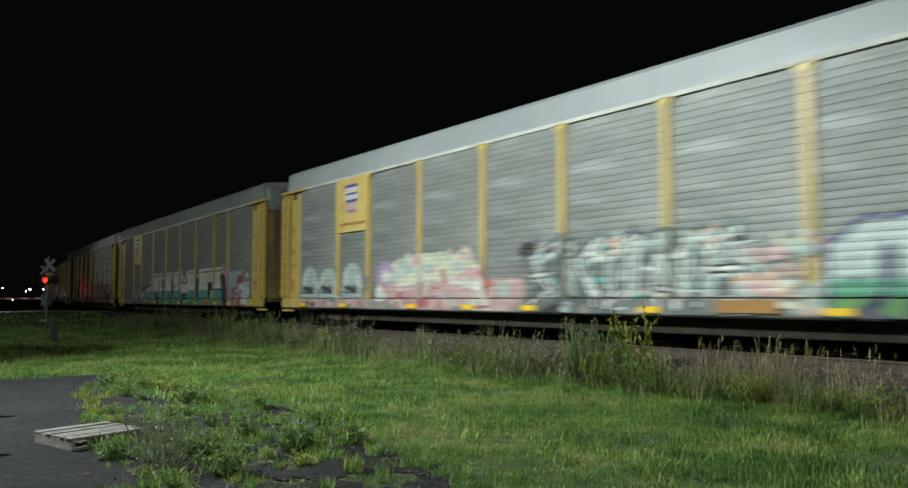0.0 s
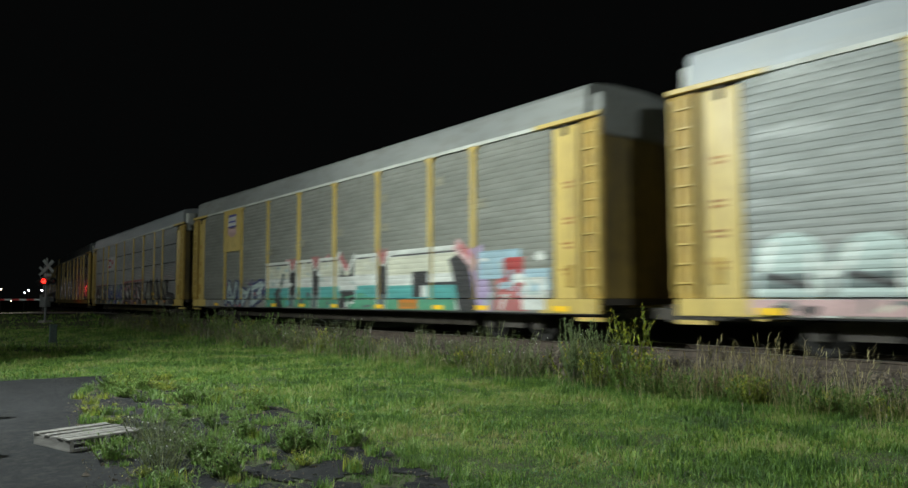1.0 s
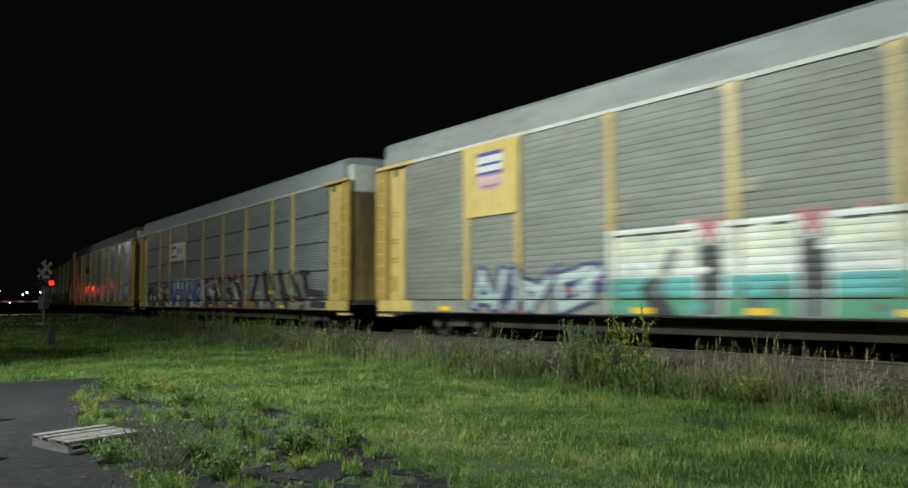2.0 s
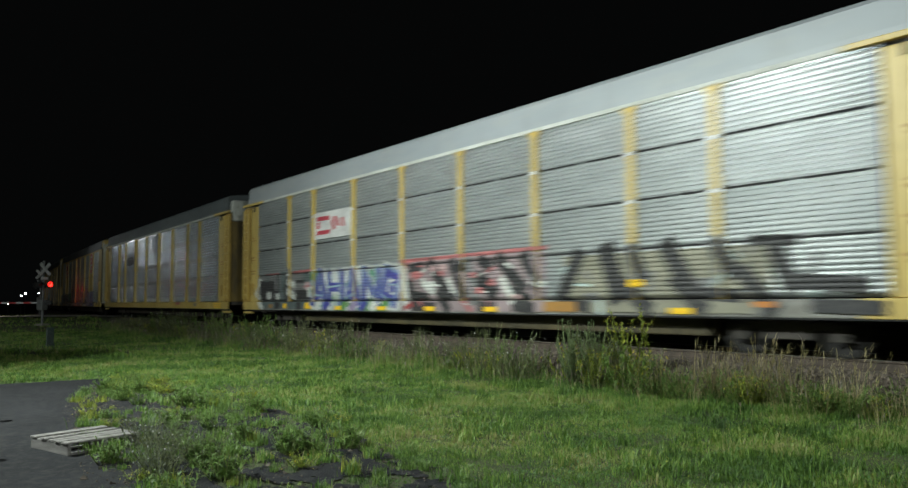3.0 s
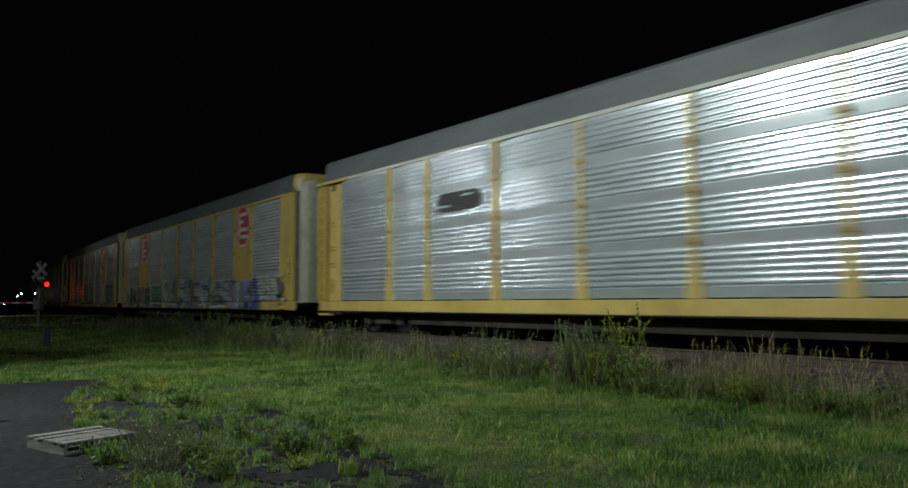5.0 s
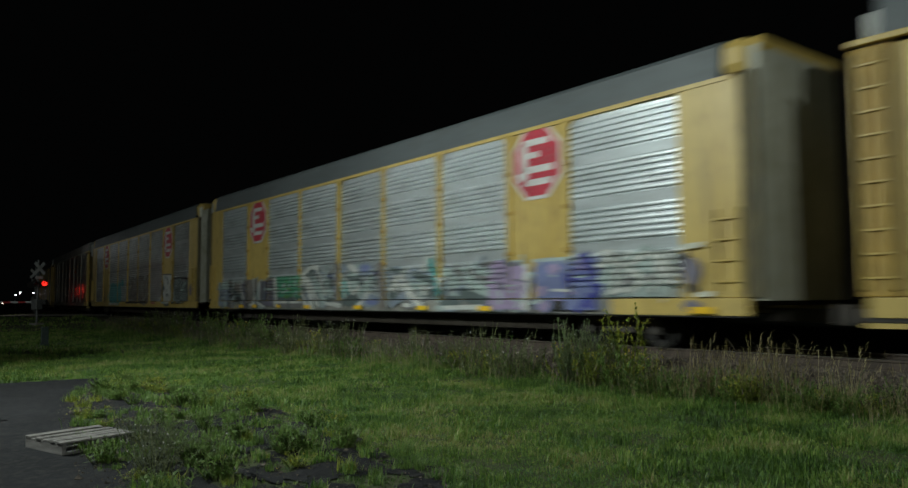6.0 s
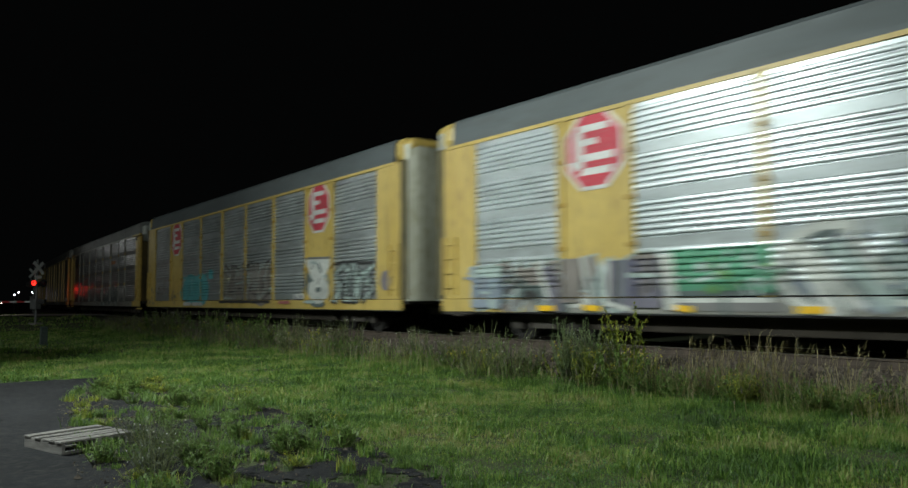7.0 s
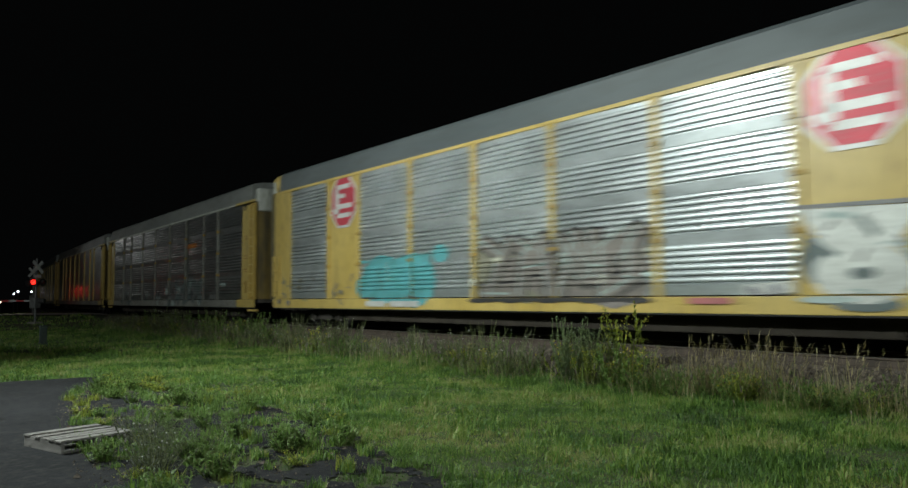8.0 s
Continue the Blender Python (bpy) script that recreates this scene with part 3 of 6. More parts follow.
def paint(car, spec_, shapes, name="graffiti", label=""):
    """Paint that follows the ribs: shapes are (colour, convex outline of (u, z)); later ones lie on top."""
    cols = side_columns(spec_["style"], spec_["kind"], car.name)
    used = sorted({c for c, p in shapes})
    verts, faces, slots = [], [], []
    bow = 0.012 * (1.6 if spec_["style"] == "groups" else 1)

    def put(poly, fx, slot, lift):
        base = len(verts)
        for u, z in poly:
            verts.append((-fx(u, z) - lift, u - HALF, z))
        faces.append(tuple(range(base, base + len(poly))))
        slots.append(slot)

    for n, (colour, poly) in enumerate(shapes):
        slot, lift = used.index(colour), 0.004 + 0.00012 * n
        u0, u1 = min(p[0] for p in poly), max(p[0] for p in poly)
        z0, z1 = min(p[1] for p in poly), max(p[1] for p in poly)
        if z0 < SILL1 - 0.01:
            low = clip(clip(poly, 1, SILL1 - 0.012, False), 1, SILL0 + 0.01, True)
            if len(low) > 2:
                put(low, lambda u, z: 1.521, slot, lift)
        for a, b, prof, x in cols:
            if b <= u0 or a >= u1:
                continue
            strip = clip(clip(poly, 0, a, True), 0, b, False)
            if len(strip) < 3:
                continue
            if prof is None:
                strip = clip(strip, 1, SILL1 + 0.02, True)
                if len(strip) > 2:
                    put(strip, lambda u, z: x, slot, lift)
                continue
            pr, mid, wid, ry, rz = prof
            for (za, oa), (zb, ob) in zip(pr, pr[1:]):
                if zb <= z0 or za >= z1 or zb - za < 1e-4:
                    continue
                cell = clip(clip(strip, 1, za, True), 1, zb, False)
                if len(cell) > 2:
                    put(cell, lambda u, z: x + oa + (ob - oa) * (z - za) / (zb - za) + bow * max(0.0, math.cos(math.pi * (u - mid) / wid)) - z * ry + (u - mid) * rz, slot, lift)
    me = bpy.data.meshes.new(name)
    me.from_pydata(verts, [], faces)
    for c in used:
        me.materials.append(PAINT[c])
    me.polygons.foreach_set("material_index", slots)
    return tagged(share(name, me, car, None, label), kind="stuff")


def block(c, ua, ub, z0, z1, lean=0.0):
    return (c, [(ua + lean, z0), (ub + lean, z0), (ub, z1), (ua, z1)])


def blob(c, u, z, ru, rz, n=12, turn=0.0):
    return (c, [(u + ru * math.cos(turn + i * math.tau / n), z + rz * math.sin(turn + i * math.tau / n)) for i in range(n)])


def bar(c, a, b, w):
    """A stroke between two points."""
    dx, dz = b[0] - a[0], b[1] - a[1]
    k = w / 2 / max(1e-6, math.hypot(dx, dz))
    px, pz, ex, ez = -dz * k, dx * k, dx * k * 0.8, dz * k * 0.8
    return (c, [(a[0] + px - ex, a[1] + pz - ez), (b[0] + px + ex, b[1] + pz + ez), (b[0] - px + ex, b[1] - pz + ez), (a[0] - px - ex, a[1] - pz - ez)])


def curve(c, u, z, ru, rz, a0, a1, w, n=9):
    """A bent stroke along part of an oval."""
    p = [(u + ru * math.cos(a0 + (a1 - a0) * i / n), z + rz * math.sin(a0 + (a1 - a0) * i / n)) for i in range(n + 1)]
    return [bar(c, a, b, w) for a, b in zip(p, p[1:])]


# strokes on a grid of columns 0 to 4 (read from the left) and rows 0 to 4 (from the bottom): five letters that can be read, the rest plain sprayed figures
STROKES = {"A": "00-24 24-40 11-31", "H": "00-04 40-44 02-42", "N": "00-04 04-40 40-44", "G": "43-14 14-01 01-30 30-42 42-22",
           "a": "00-31 31-12 12-03 03-44 02-22", "b": "00-14 14-30 30-44 11-31", "c": "00-04 02-44 13-40 33-44", "d": "00-24 24-41 04-31 41-44", "e": "04-20 20-43 03-32 00-12",
           "f": "00-03 03-34 34-31 31-00 22-44", "g": "44-13 13-31 31-00 20-42", "h": "00-13 13-34 34-40 12-42 04-23", "i": "10-14 30-34 12-33", "j": "00-40 10-22 22-44 04-33"}


def word(text, u_left, u_right, z0, z1, fill, outline, thick=0.3, edge=0.1, bands=(), jitter=0.05, seed=1):
    """Blocky letters from u_left (seen left) to u_right; bands are (height, colour) below which the fill changes."""
    rnd = random.Random(seed)
    shapes, fills = [], []
    n, step = len(text), (u_left - u_right) / len(text)
    for i, ch in enumerate(text):
        w = step * 0.74
        ul = u_left - step * i - step * 0.13
        at = lambda q: (ul - w * int(q[0]) / 4 + rnd.uniform(-jitter, jitter), z0 + thick / 2 + (z1 - z0 - thick) * int(q[1]) / 4 + rnd.uniform(-jitter, jitter))
        for s in STROKES[ch].split():
            a, b = at(s[:2]), at(s[3:])
            shapes.append(bar(outline, a, b, thick + 2 * edge))
            c, poly = bar(fill, a, b, thick)
            fills.append((c, poly))
            for h, colour in bands:
                low = clip(poly, 1, h, False)
                if len(low) > 2:
                    fills.append((colour, low))
    return shapes + fills


def scatter(colours, ua, ub, z0, z1, n, size, seed):
    """Loose patches and short leaning strokes of sprayed colour."""
    rnd = random.Random(seed)
    out = []
    for _ in range(n):
        c, u, z = rnd.choice(colours), rnd.uniform(ua, ub), rnd.uniform(z0, z1)
        k = rnd.random()
        if k < 0.45:               # upright stroke
            h, lean = size * rnd.uniform(0.4, 1.1), size * rnd.uniform(-0.5, 0.5)
            out.append(bar(c, (u - lean, max(0.74, z - h / 2)), (u + lean, z + h / 2), size * rnd.uniform(0.2, 0.5)))
        elif k < 0.7:              # flat stroke
            w = size * rnd.uniform(0.4, 0.9)
            out.append(bar(c, (u - w, z + rnd.uniform(-0.08, 0.08)), (u + w, z), size * rnd.uniform(0.15, 0.35)))
        else:                      # uneven patch
            a = rnd.uniform(0, 1)
            out.append((c, [(u + size * rnd.uniform(0.55, 1.0) * math.cos(a + q), z + 0.6 * size * rnd.uniform(0.55, 1.0) * math.sin(a + q)) for q in (0, 0.9, 1.8, 2.7, 3.6, 4.5, 5.4)]))
    return out


def tags(us, w=0.5, z0=0.72, z1=0.84):
    return [block("tape", u - w / 2, u + w / 2, z0, z1) for u in us]


C0, C1, C2, C3, C4, C5, C6 = TRAIN[:7]
S0, S1, S2, S3, S4, S5, S6 = CARS[:7]

g = scatter(["pale", "white", "grey", "pink"], 20.4, 25.2, 0.75, 1.5, 26, 0.34, 1)
for u, top in ((24.61, 2.12), (23.22, 2.04), (21.58, 2.16)):               # three round-headed letters
    g += [blob("pale", u, top - 0.5, 0.62, 0.5, 14), block("pale", u - 0.6, u + 0.6, 1.02, top - 0.45), block("slate", u - 0.45, u + 0.5, 1.16, 1.42), bar("black", (u + 0.4, 1.4), (u - 0.3, 1.2), 0.12), bar("white", (u + 0.45, 1.5), (u + 0.3, top - 0.2), 0.12), bar("white", (u - 0.4, 1.1), (u - 0.4, top - 0.4), 0.1)]
g += [block("pink", 20.4, 25.3, 0.72, 0.98)] + scatter(["black", "grey", "cream", "pale"], 20.5, 25.2, 0.76, 0.95, 12, 0.2, 2)
g += [blob("pink", 17.4, 1.45, 2.7, 0.82, 16), blob("cream", 17.3, 1.85, 2.2, 0.42, 14), blob("lilac", 19.6, 1.75, 0.5, 0.4), blob("pink", 14.4, 1.2, 1.1, 0.6)]
g += scatter(["pink", "rose", "pale", "cream", "white"], 13.9, 20.0, 0.75, 1.75, 60, 0.38, 3) + scatter(["cream", "pale", "pink"], 15.4, 19.2, 1.6, 2.2, 26, 0.35, 4)
g += [block("grey", 14.8, 12.4, 1.5, 1.9)]
g += scatter(["slate", "black", "grey"], 7.6, 13.2, 0.72, 2.1, 46, 0.5, 5) + word("acfbh", 13.1, 7.4, 0.72, 2.3, "pale", "slate", 0.26, 0.12, [(1.1, "white"), (0.98, "grey")], seed=6) + word("acfbh", 13.2, 7.5, 0.8, 2.3, "white", "black", 0.07, 0.05, seed=106) + scatter(["slate", "white", "black", "pale", "teal"], 7.6, 13.0, 0.75, 2.2, 44, 0.2, 107)
g += scatter(["peach", "pale"], 8.0, 13.0, 2.0, 2.3, 12, 0.3, 7) + scatter(["peach", "pale", "pink", "cream"], 5.7, 7.6, 0.8, 2.0, 34, 0.34, 108)
g += word("fdgac", 6.0, 1.8, 0.72, 2.2, "pale", "navy", 0.32, 0.09, [(1.3, "green"), (1.0, "grass")], seed=8)
paint(C0, S0, g + tags([18.0, 15.4, 22.0, 13.1, 9.6, 5.9, 24.9]) + [block("rust", 6.9, 8.1, 0.74, 0.97)], label="pink, grey and green sprayed graffiti")

g = [block("slate", 17.5, 8.7, 0.72, 1.75)] + scatter(["rose", "pink", "red"], 8.5, 17.0, 2.2, 2.45, 8, 0.25, 11)
for ul, ur in ((17.75, 15.7), (15.1, 13.75), (13.15, 11.7), (10.6, 9.2)):
    g += [block("white", ur - 0.05, ul + 0.05, 0.72, 2.42), block("cream", ur, ul, 1.75, 2.27), block("black", ur + 0.05, ul - 0.1, 2.27, 2.32), block("white", ur, ul, 1.42, 1.78), block("teal", ur, ul, 1.05, 1.43), block("green", ur, ul, 0.70, 1.06)]
g += [bar("black", (16.4, 0.72), (16.75, 1.2), 0.45), bar("slate", (16.6, 1.1), (16.2, 1.9), 0.2), block("white", 10.5, 11.75, 1.3, 1.8), block("black", 10.65, 11.6, 0.72, 1.25), block("white", 10.6, 11.2, 0.74, 0.92), block("black", 10.7, 11.7, 1.74, 1.8)]
g += [bar("white", (11.75, 2.45), (11.2, 1.95), 0.3), bar("rose", (11.6, 2.4), (11.15, 2.0), 0.24), bar("white", (10.65, 2.4), (11.05, 1.95), 0.16)]
for u in (15.4, 13.45, 8.9):
    g += [bar("white", (u - 0.22, 2.4), (u, 2.05), 0.16), bar("white", (u + 0.25, 2.4), (u, 2.05), 0.16), bar("rose", (u - 0.16, 2.44), (u, 2.15), 0.17), bar("rose", (u + 0.18, 2.44), (u, 2.15), 0.17), block("black", u - 0.2, u + 0.2, 1.15, 2.0)]
g += scatter(["pale", "white", "cream"], 9.2, 17.5, 1.5, 2.3, 30, 0.2, 111) + scatter(["slate", "green", "teal"], 9.2, 17.5, 0.74, 1.2, 24, 0.22, 112)
g += [block("white", 5.0, 8.65, 0.72, 2.44), block("cream", 5.1, 8.6, 1.7, 2.24), block("teal", 5.1, 8.6, 1.0, 1.4), block("green", 5.1, 8.6, 0.70, 1.02), block("black", 6.4, 7.25, 1.05, 1.78), block("white", 6.38, 6.82, 1.06, 1.38),
      block("black", 5.05, 6.6, 1.38, 1.46), block("black", 5.2, 8.4, 2.25, 2.3), block("orange", 6.9, 7.9, 0.72, 0.99), block("rust", 7.0, 7.8, 0.78, 0.9)]
g += [bar("black", (4.6, 0.9), (5.0, 1.9), 0.8), bar("lilac", (3.9, 0.75), (4.3, 2.1), 0.55), bar("pink", (4.4, 1.9), (5.1, 2.4), 0.35), bar("rose", (4.5, 2.1), (5.0, 2.4), 0.18)]
g += [block("sky", 2.6, 4.2, 1.5, 2.2), block("sky", 1.6, 3.0, 1.2, 1.7), block("rose", 2.3, 3.5, 0.72, 1.5), block("red", 2.5, 3.2, 1.2, 2.0), block("white", 1.7, 2.5, 0.75, 1.5)]
g += scatter(["white", "pale", "sky"], 1.7, 4.0, 0.8, 2.0, 16, 0.25, 12) + scatter(["rose", "slate", "grey", "navy"], 18.0, 22.6, 0.75, 1.75, 30, 0.4, 13) + word("bef", 22.4, 17.9, 0.75, 1.75, "pale", "navy", 0.2, 0.1, seed=14)
g += [block("olive", u, u + 0.42, z, z + 0.24) for u, z in ((8.65, 3.95), (8.6, 3.05), (5.75, 4.1), (11.5, 3.1), (14.35, 2.9), (17.2, 2.75), (3.9, 3.3))]
paint(C1, S1, g + tags([16.9, 14.4, 11.9, 9.0, 5.9, 4.0, 23.4, 1.2]), label="white and teal block letter graffiti")

g = [block("grey", 20.5, 25.2, 1.02, 2.0), block("slate", 19.9, 25.2, 0.72, 1.0), bar("white", (25.15, 1.8), (25.55, 1.3), 0.22), bar("white", (25.5, 1.35), (24.9, 0.75), 0.3)]
g += [block("black", 22.7, 25.1, 1.05, 1.4), block("black", 23.8, 25.15, 1.4, 1.8), block("black", 24.55, 24.85, 1.05, 1.45), block("black", 23.75, 24.05, 1.05, 1.45), block("slate", 24.35, 24.6, 1.75, 2.0), blob("white", 24.3, 1.22, 0.24, 0.18), blob("white", 23.5, 1.2, 0.2, 0.16),
      bar("black", (23.5, 1.35), (23.5, 1.95), 0.16), bar("slate", (23.15, 1.1), (23.05, 1.95), 0.42), bar("black", (22.75, 1.5), (22.75, 1.95), 0.3), bar("grey", (22.55, 2.0), (22.0, 1.5), 0.45), bar("white", (22.65, 1.74), (22.1, 1.6), 0.22),
      bar("black", (22.85, 1.5), (22.2, 1.1), 0.3), bar("white", (22.6, 1.38), (22.05, 1.16), 0.24), block("black", 20.75, 21.95, 1.08, 1.42), block("slate", 20.7, 21.4, 1.7, 2.0), block("black", 21.2, 21.95, 1.66, 1.78), block("pink", 20.6, 21.2, 1.4, 1.68), block("white", 20.62, 21.0, 1.15, 1.5), block("lilac", 19.95, 20.5, 1.05, 1.7),
      bar("rose", (24.7, 2.03), (23.4, 2.06), 0.06), bar("rose", (22.2, 2.06), (20.6, 2.1), 0.09), bar("rose", (21.2, 1.52), (20.2, 1.62), 0.06)]
g += [block("black", 23.2, 23.7, 0.72, 0.97), block("black", 21.4, 21.8, 0.72, 0.97), block("slate", 20.2, 20.6, 0.72, 0.97), block("tape", 20.6, 21.1, 0.74, 0.95), block("rust", 23.9, 24.2, 0.74, 0.9), block("tape", 22.6, 22.9, 0.74, 0.92), block("white", 18.9, 20.0, 0.74, 0.92)]
g += [block("white", 14.9, 20.6, 0.72, 2.1)] + scatter(["grass", "green", "sky"], 15, 20.6, 0.75, 1.9, 30, 0.4, 23) + word("AHANG", 20.6, 14.9, 0.78, 2.08, "blue", "white", 0.3, 0.08, seed=24) + word("AHANG", 20.75, 15.0, 0.86, 2.1, "sky", "blue", 0.06, 0.03, seed=124) + scatter(["grass", "sky", "white"], 15, 20.5, 0.75, 2.0, 16, 0.14, 125) + [bar(c, (20.2 - 0.62 * i, 0.76), (20.0 - 0.62 * i, 0.95), 0.3) for i, c in enumerate(("white", "blue", "pale", "grass", "lilac", "blue", "white", "grass"))]
g += [block("dusk", 8.9, 14.8, 0.72, 2.12), bar("rose", (14.85, 2.14), (8.9, 2.2), 0.1), bar("rose", (14.9, 1.7), (14.5, 2.15), 0.12), bar("white", (14.8, 1.9), (14.55, 0.8), 0.26)]
for a, b, w in (((14.4, 1.9), (13.95, 1.95), 0.26), ((14.4, 1.5), (14.3, 1.15), 0.3), ((14.3, 1.15), (13.6, 1.1), 0.24), ((13.4, 2.0), (12.6, 1.1), 0.36), ((13.0, 1.2), (12.6, 0.8), 0.3), ((12.45, 2.0), (11.95, 1.15), 0.3), ((12.1, 1.9), (11.7, 1.9), 0.3),
                ((11.3, 1.55), (10.75, 1.2), 0.42), ((11.2, 2.0), (10.9, 1.85), 0.3), ((10.5, 2.0), (9.7, 1.3), 0.36), ((10.1, 1.2), (9.5, 1.0), 0.3), ((9.6, 2.0), (9.2, 1.4), 0.36), ((14.2, 0.85), (13.2, 0.82), 0.26), ((11.2, 0.85), (10.7, 0.82), 0.26), ((9.9, 0.85), (9.3, 0.82), 0.24)):
    g.append(bar("black", a, b, w))
g += [bar("grey", (11.75, 2.0), (11.5, 1.0), 0.34), blob("rose", 14.1, 1.72, 0.3, 0.12), blob("rose", 12.9, 1.75, 0.12, 0.12), bar("white", (13.75, 1.5), (13.3, 1.25), 0.22), bar("white", (12.6, 1.55), (12.3, 1.1), 0.18), bar("red", (14.6, 0.78), (14.3, 0.9), 0.14), bar("rose", (11.9, 1.0), (11.6, 0.76), 0.16), bar("white", (10.4, 1.5), (10.0, 1.0), 0.2)]
g += scatter(["pink", "white", "black", "rose"], 9.0, 14.4, 0.8, 2.0, 26, 0.2, 128)
g += [block("olive", 3.4, 8.3, 0.74, 1.95)] + scatter(["pale", "grey", "olive"], 2.4, 8.3, 0.76, 1.9, 30, 0.3, 28)
for a, b, w in (((7.85, 1.95), (8.35, 1.1), 0.36), ((8.4, 0.95), (7.6, 0.85), 0.24), ((7.05, 2.0), (6.75, 1.1), 0.46), ((6.9, 1.5), (6.0, 0.85), 0.34), ((6.35, 2.0), (6.1, 1.45), 0.26), ((5.5, 2.0), (5.05, 1.25), 0.4), ((5.3, 1.35), (4.75, 0.85), 0.34), ((4.45, 2.0), (4.1, 1.5), 0.3),
                ((4.75, 1.1), (4.0, 1.05), 0.24), ((3.9, 1.45), (3.4, 0.85), 0.34), ((3.65, 2.02), (2.95, 1.98), 0.18), ((3.3, 1.9), (3.05, 1.25), 0.34), ((3.0, 1.3), (1.85, 1.2), 0.26), ((2.6, 0.88), (1.6, 0.85), 0.22)):
    g.append(bar("black", a, b, w))
g += [block("tape", 6.1, 6.45, 1.25, 1.4)]
paint(C2, S2, g + tags([18.6, 15.9, 13.4, 10.8, 5.2]) + [block("rust", 7.9, 8.9, 0.74, 0.96), block("orange", 3.3, 3.7, 0.85, 0.95)], label="blue, red and black lettered graffiti")

g = scatter(["mauve", "taupe", "grey", "white"], 19.8, 25.5, 0.75, 1.7, 34, 0.36, 31) + word("fdhf", 25.5, 19.8, 0.74, 1.85, "taupe", "pale", 0.3, 0.05, [(1.3, "slate"), (1.0, "grey")], seed=32)
g += [block("white", 17.6, 19.7, 0.74, 1.1), block("green", 17.6, 19.7, 1.1, 1.9)] + scatter(["green", "pale"], 17.8, 19.6, 1.1, 1.8, 12, 0.25, 33) + [block("slate", 17.4, 19.8, 0.98, 1.12)]
g += [block("grey", 17.4, 19.8, 0.74, 0.9), bar("slate", (18.5, 0.74), (18.5, 0.98), 0.12)] + scatter(["black", "slate", "grey"], 20.6, 25.4, 0.78, 1.6, 26, 0.3, 132) + curve("pale", 20.9, 1.3, 0.55, 0.52, -1.5, 1.2, 0.16)
g += scatter(["steel", "slate", "pale", "grey"], 12.2, 17.2, 0.78, 2.05, 50, 0.36, 34) + scatter(["slate", "navy", "steel", "pale"], 12.2, 17.2, 0.85, 2.0, 36, 0.17, 134)
g += curve("white", 16.6, 1.45, 0.85, 0.72, -1.5, 2.0, 0.17) + curve("slate", 16.6, 1.45, 0.68, 0.58, -1.2, 1.7, 0.07)
g += [bar("white", (16.95, 1.75), (16.2, 0.84), 0.17), bar("white", (16.3, 2.05), (15.75, 1.2), 0.12), bar("pale", (15.7, 2.15), (15.5, 1.0), 0.16), bar("white", (15.75, 0.95), (14.6, 0.82), 0.15), bar("slate", (15.9, 1.05), (15.2, 1.0), 0.16), bar("taupe", (15.0, 2.15), (14.8, 1.2), 0.3)]
g += [blob("teal", 14.45, 1.35, 0.28, 0.3), bar("white", (14.7, 1.6), (14.3, 0.95), 0.13), blob("slate", 13.85, 1.6, 0.48, 0.42), blob("pale", 13.85, 1.6, 0.4, 0.34)] + curve("white", 13.85, 1.55, 0.36, 0.3, -2.6, 0.2, 0.16) + [bar("slate", (14.15, 1.68), (13.5, 1.66), 0.12), bar("white", (14.1, 2.1), (13.6, 1.9), 0.2)]
g += [blob("steel", 13.1, 1.95, 0.5, 0.22), blob("violet", 13.1, 1.98, 0.26, 0.12), blob("steel", 12.8, 0.98, 0.6, 0.2), blob("violet", 12.6, 0.95, 0.34, 0.1), blob("slate", 14.0, 0.98, 0.5, 0.18), bar("white", (13.4, 0.8), (12.9, 1.25), 0.13), bar("taupe", (12.2, 2.0), (12.0, 0.9), 0.35)]
g += scatter(["steel", "slate", "pale", "white", "grey"], 8.9, 11.8, 0.76, 2.0, 60, 0.3, 36) + [bar("white", (11.6, 1.3), (10.8, 1.85), 0.16), bar("slate", (11.6, 1.9), (10.9, 1.8), 0.14), bar("white", (11.0, 1.7), (10.5, 1.1), 0.13), bar("white", (10.7, 1.3), (10.0, 0.8), 0.2), bar("steel", (10.9, 1.1), (11.5, 0.9), 0.24), bar("slate", (10.3, 1.7), (9.4, 1.5), 0.2), bar("teal", (9.6, 2.05), (9.2, 1.2), 0.2)]
g += scatter(["pale", "grey", "steel", "pale"], 5.6, 9.0, 0.76, 1.9, 60, 0.32, 136) + [bar("slate", (8.2, 1.15), (6.9, 0.85), 0.3), blob("slate", 8.6, 0.95, 0.45, 0.16), bar("white", (8.9, 0.78), (7.2, 0.82), 0.12), bar("pale", (8.0, 1.5), (6.6, 0.95), 0.18), blob("lilac", 6.7, 1.75, 0.35, 0.2), blob("mauve", 6.2, 1.6, 0.4, 0.3), bar("slate", (6.4, 1.95), (5.7, 1.1), 0.1)]
g += [block("mauve", 19.85, 21.15, 0.8, 1.76)] + [bar(c, (u, 0.84 + 0.06 * k), (u - 0.05, 1.72), 0.11) for k, (c, u) in enumerate(zip(("black", "slate", "mauve", "navy", "taupe", "black", "grey"), (21.05, 20.85, 20.68, 20.5, 20.3, 20.12, 19.95)))]
g += [bar("white", (21.2, 1.7), (21.2, 0.95), 0.1), bar("white", (21.2, 0.9), (20.6, 0.76), 0.1), bar("white", (19.7, 1.75), (19.6, 0.85), 0.22), bar("pale", (20.6, 1.45), (20.0, 1.42), 0.1)]
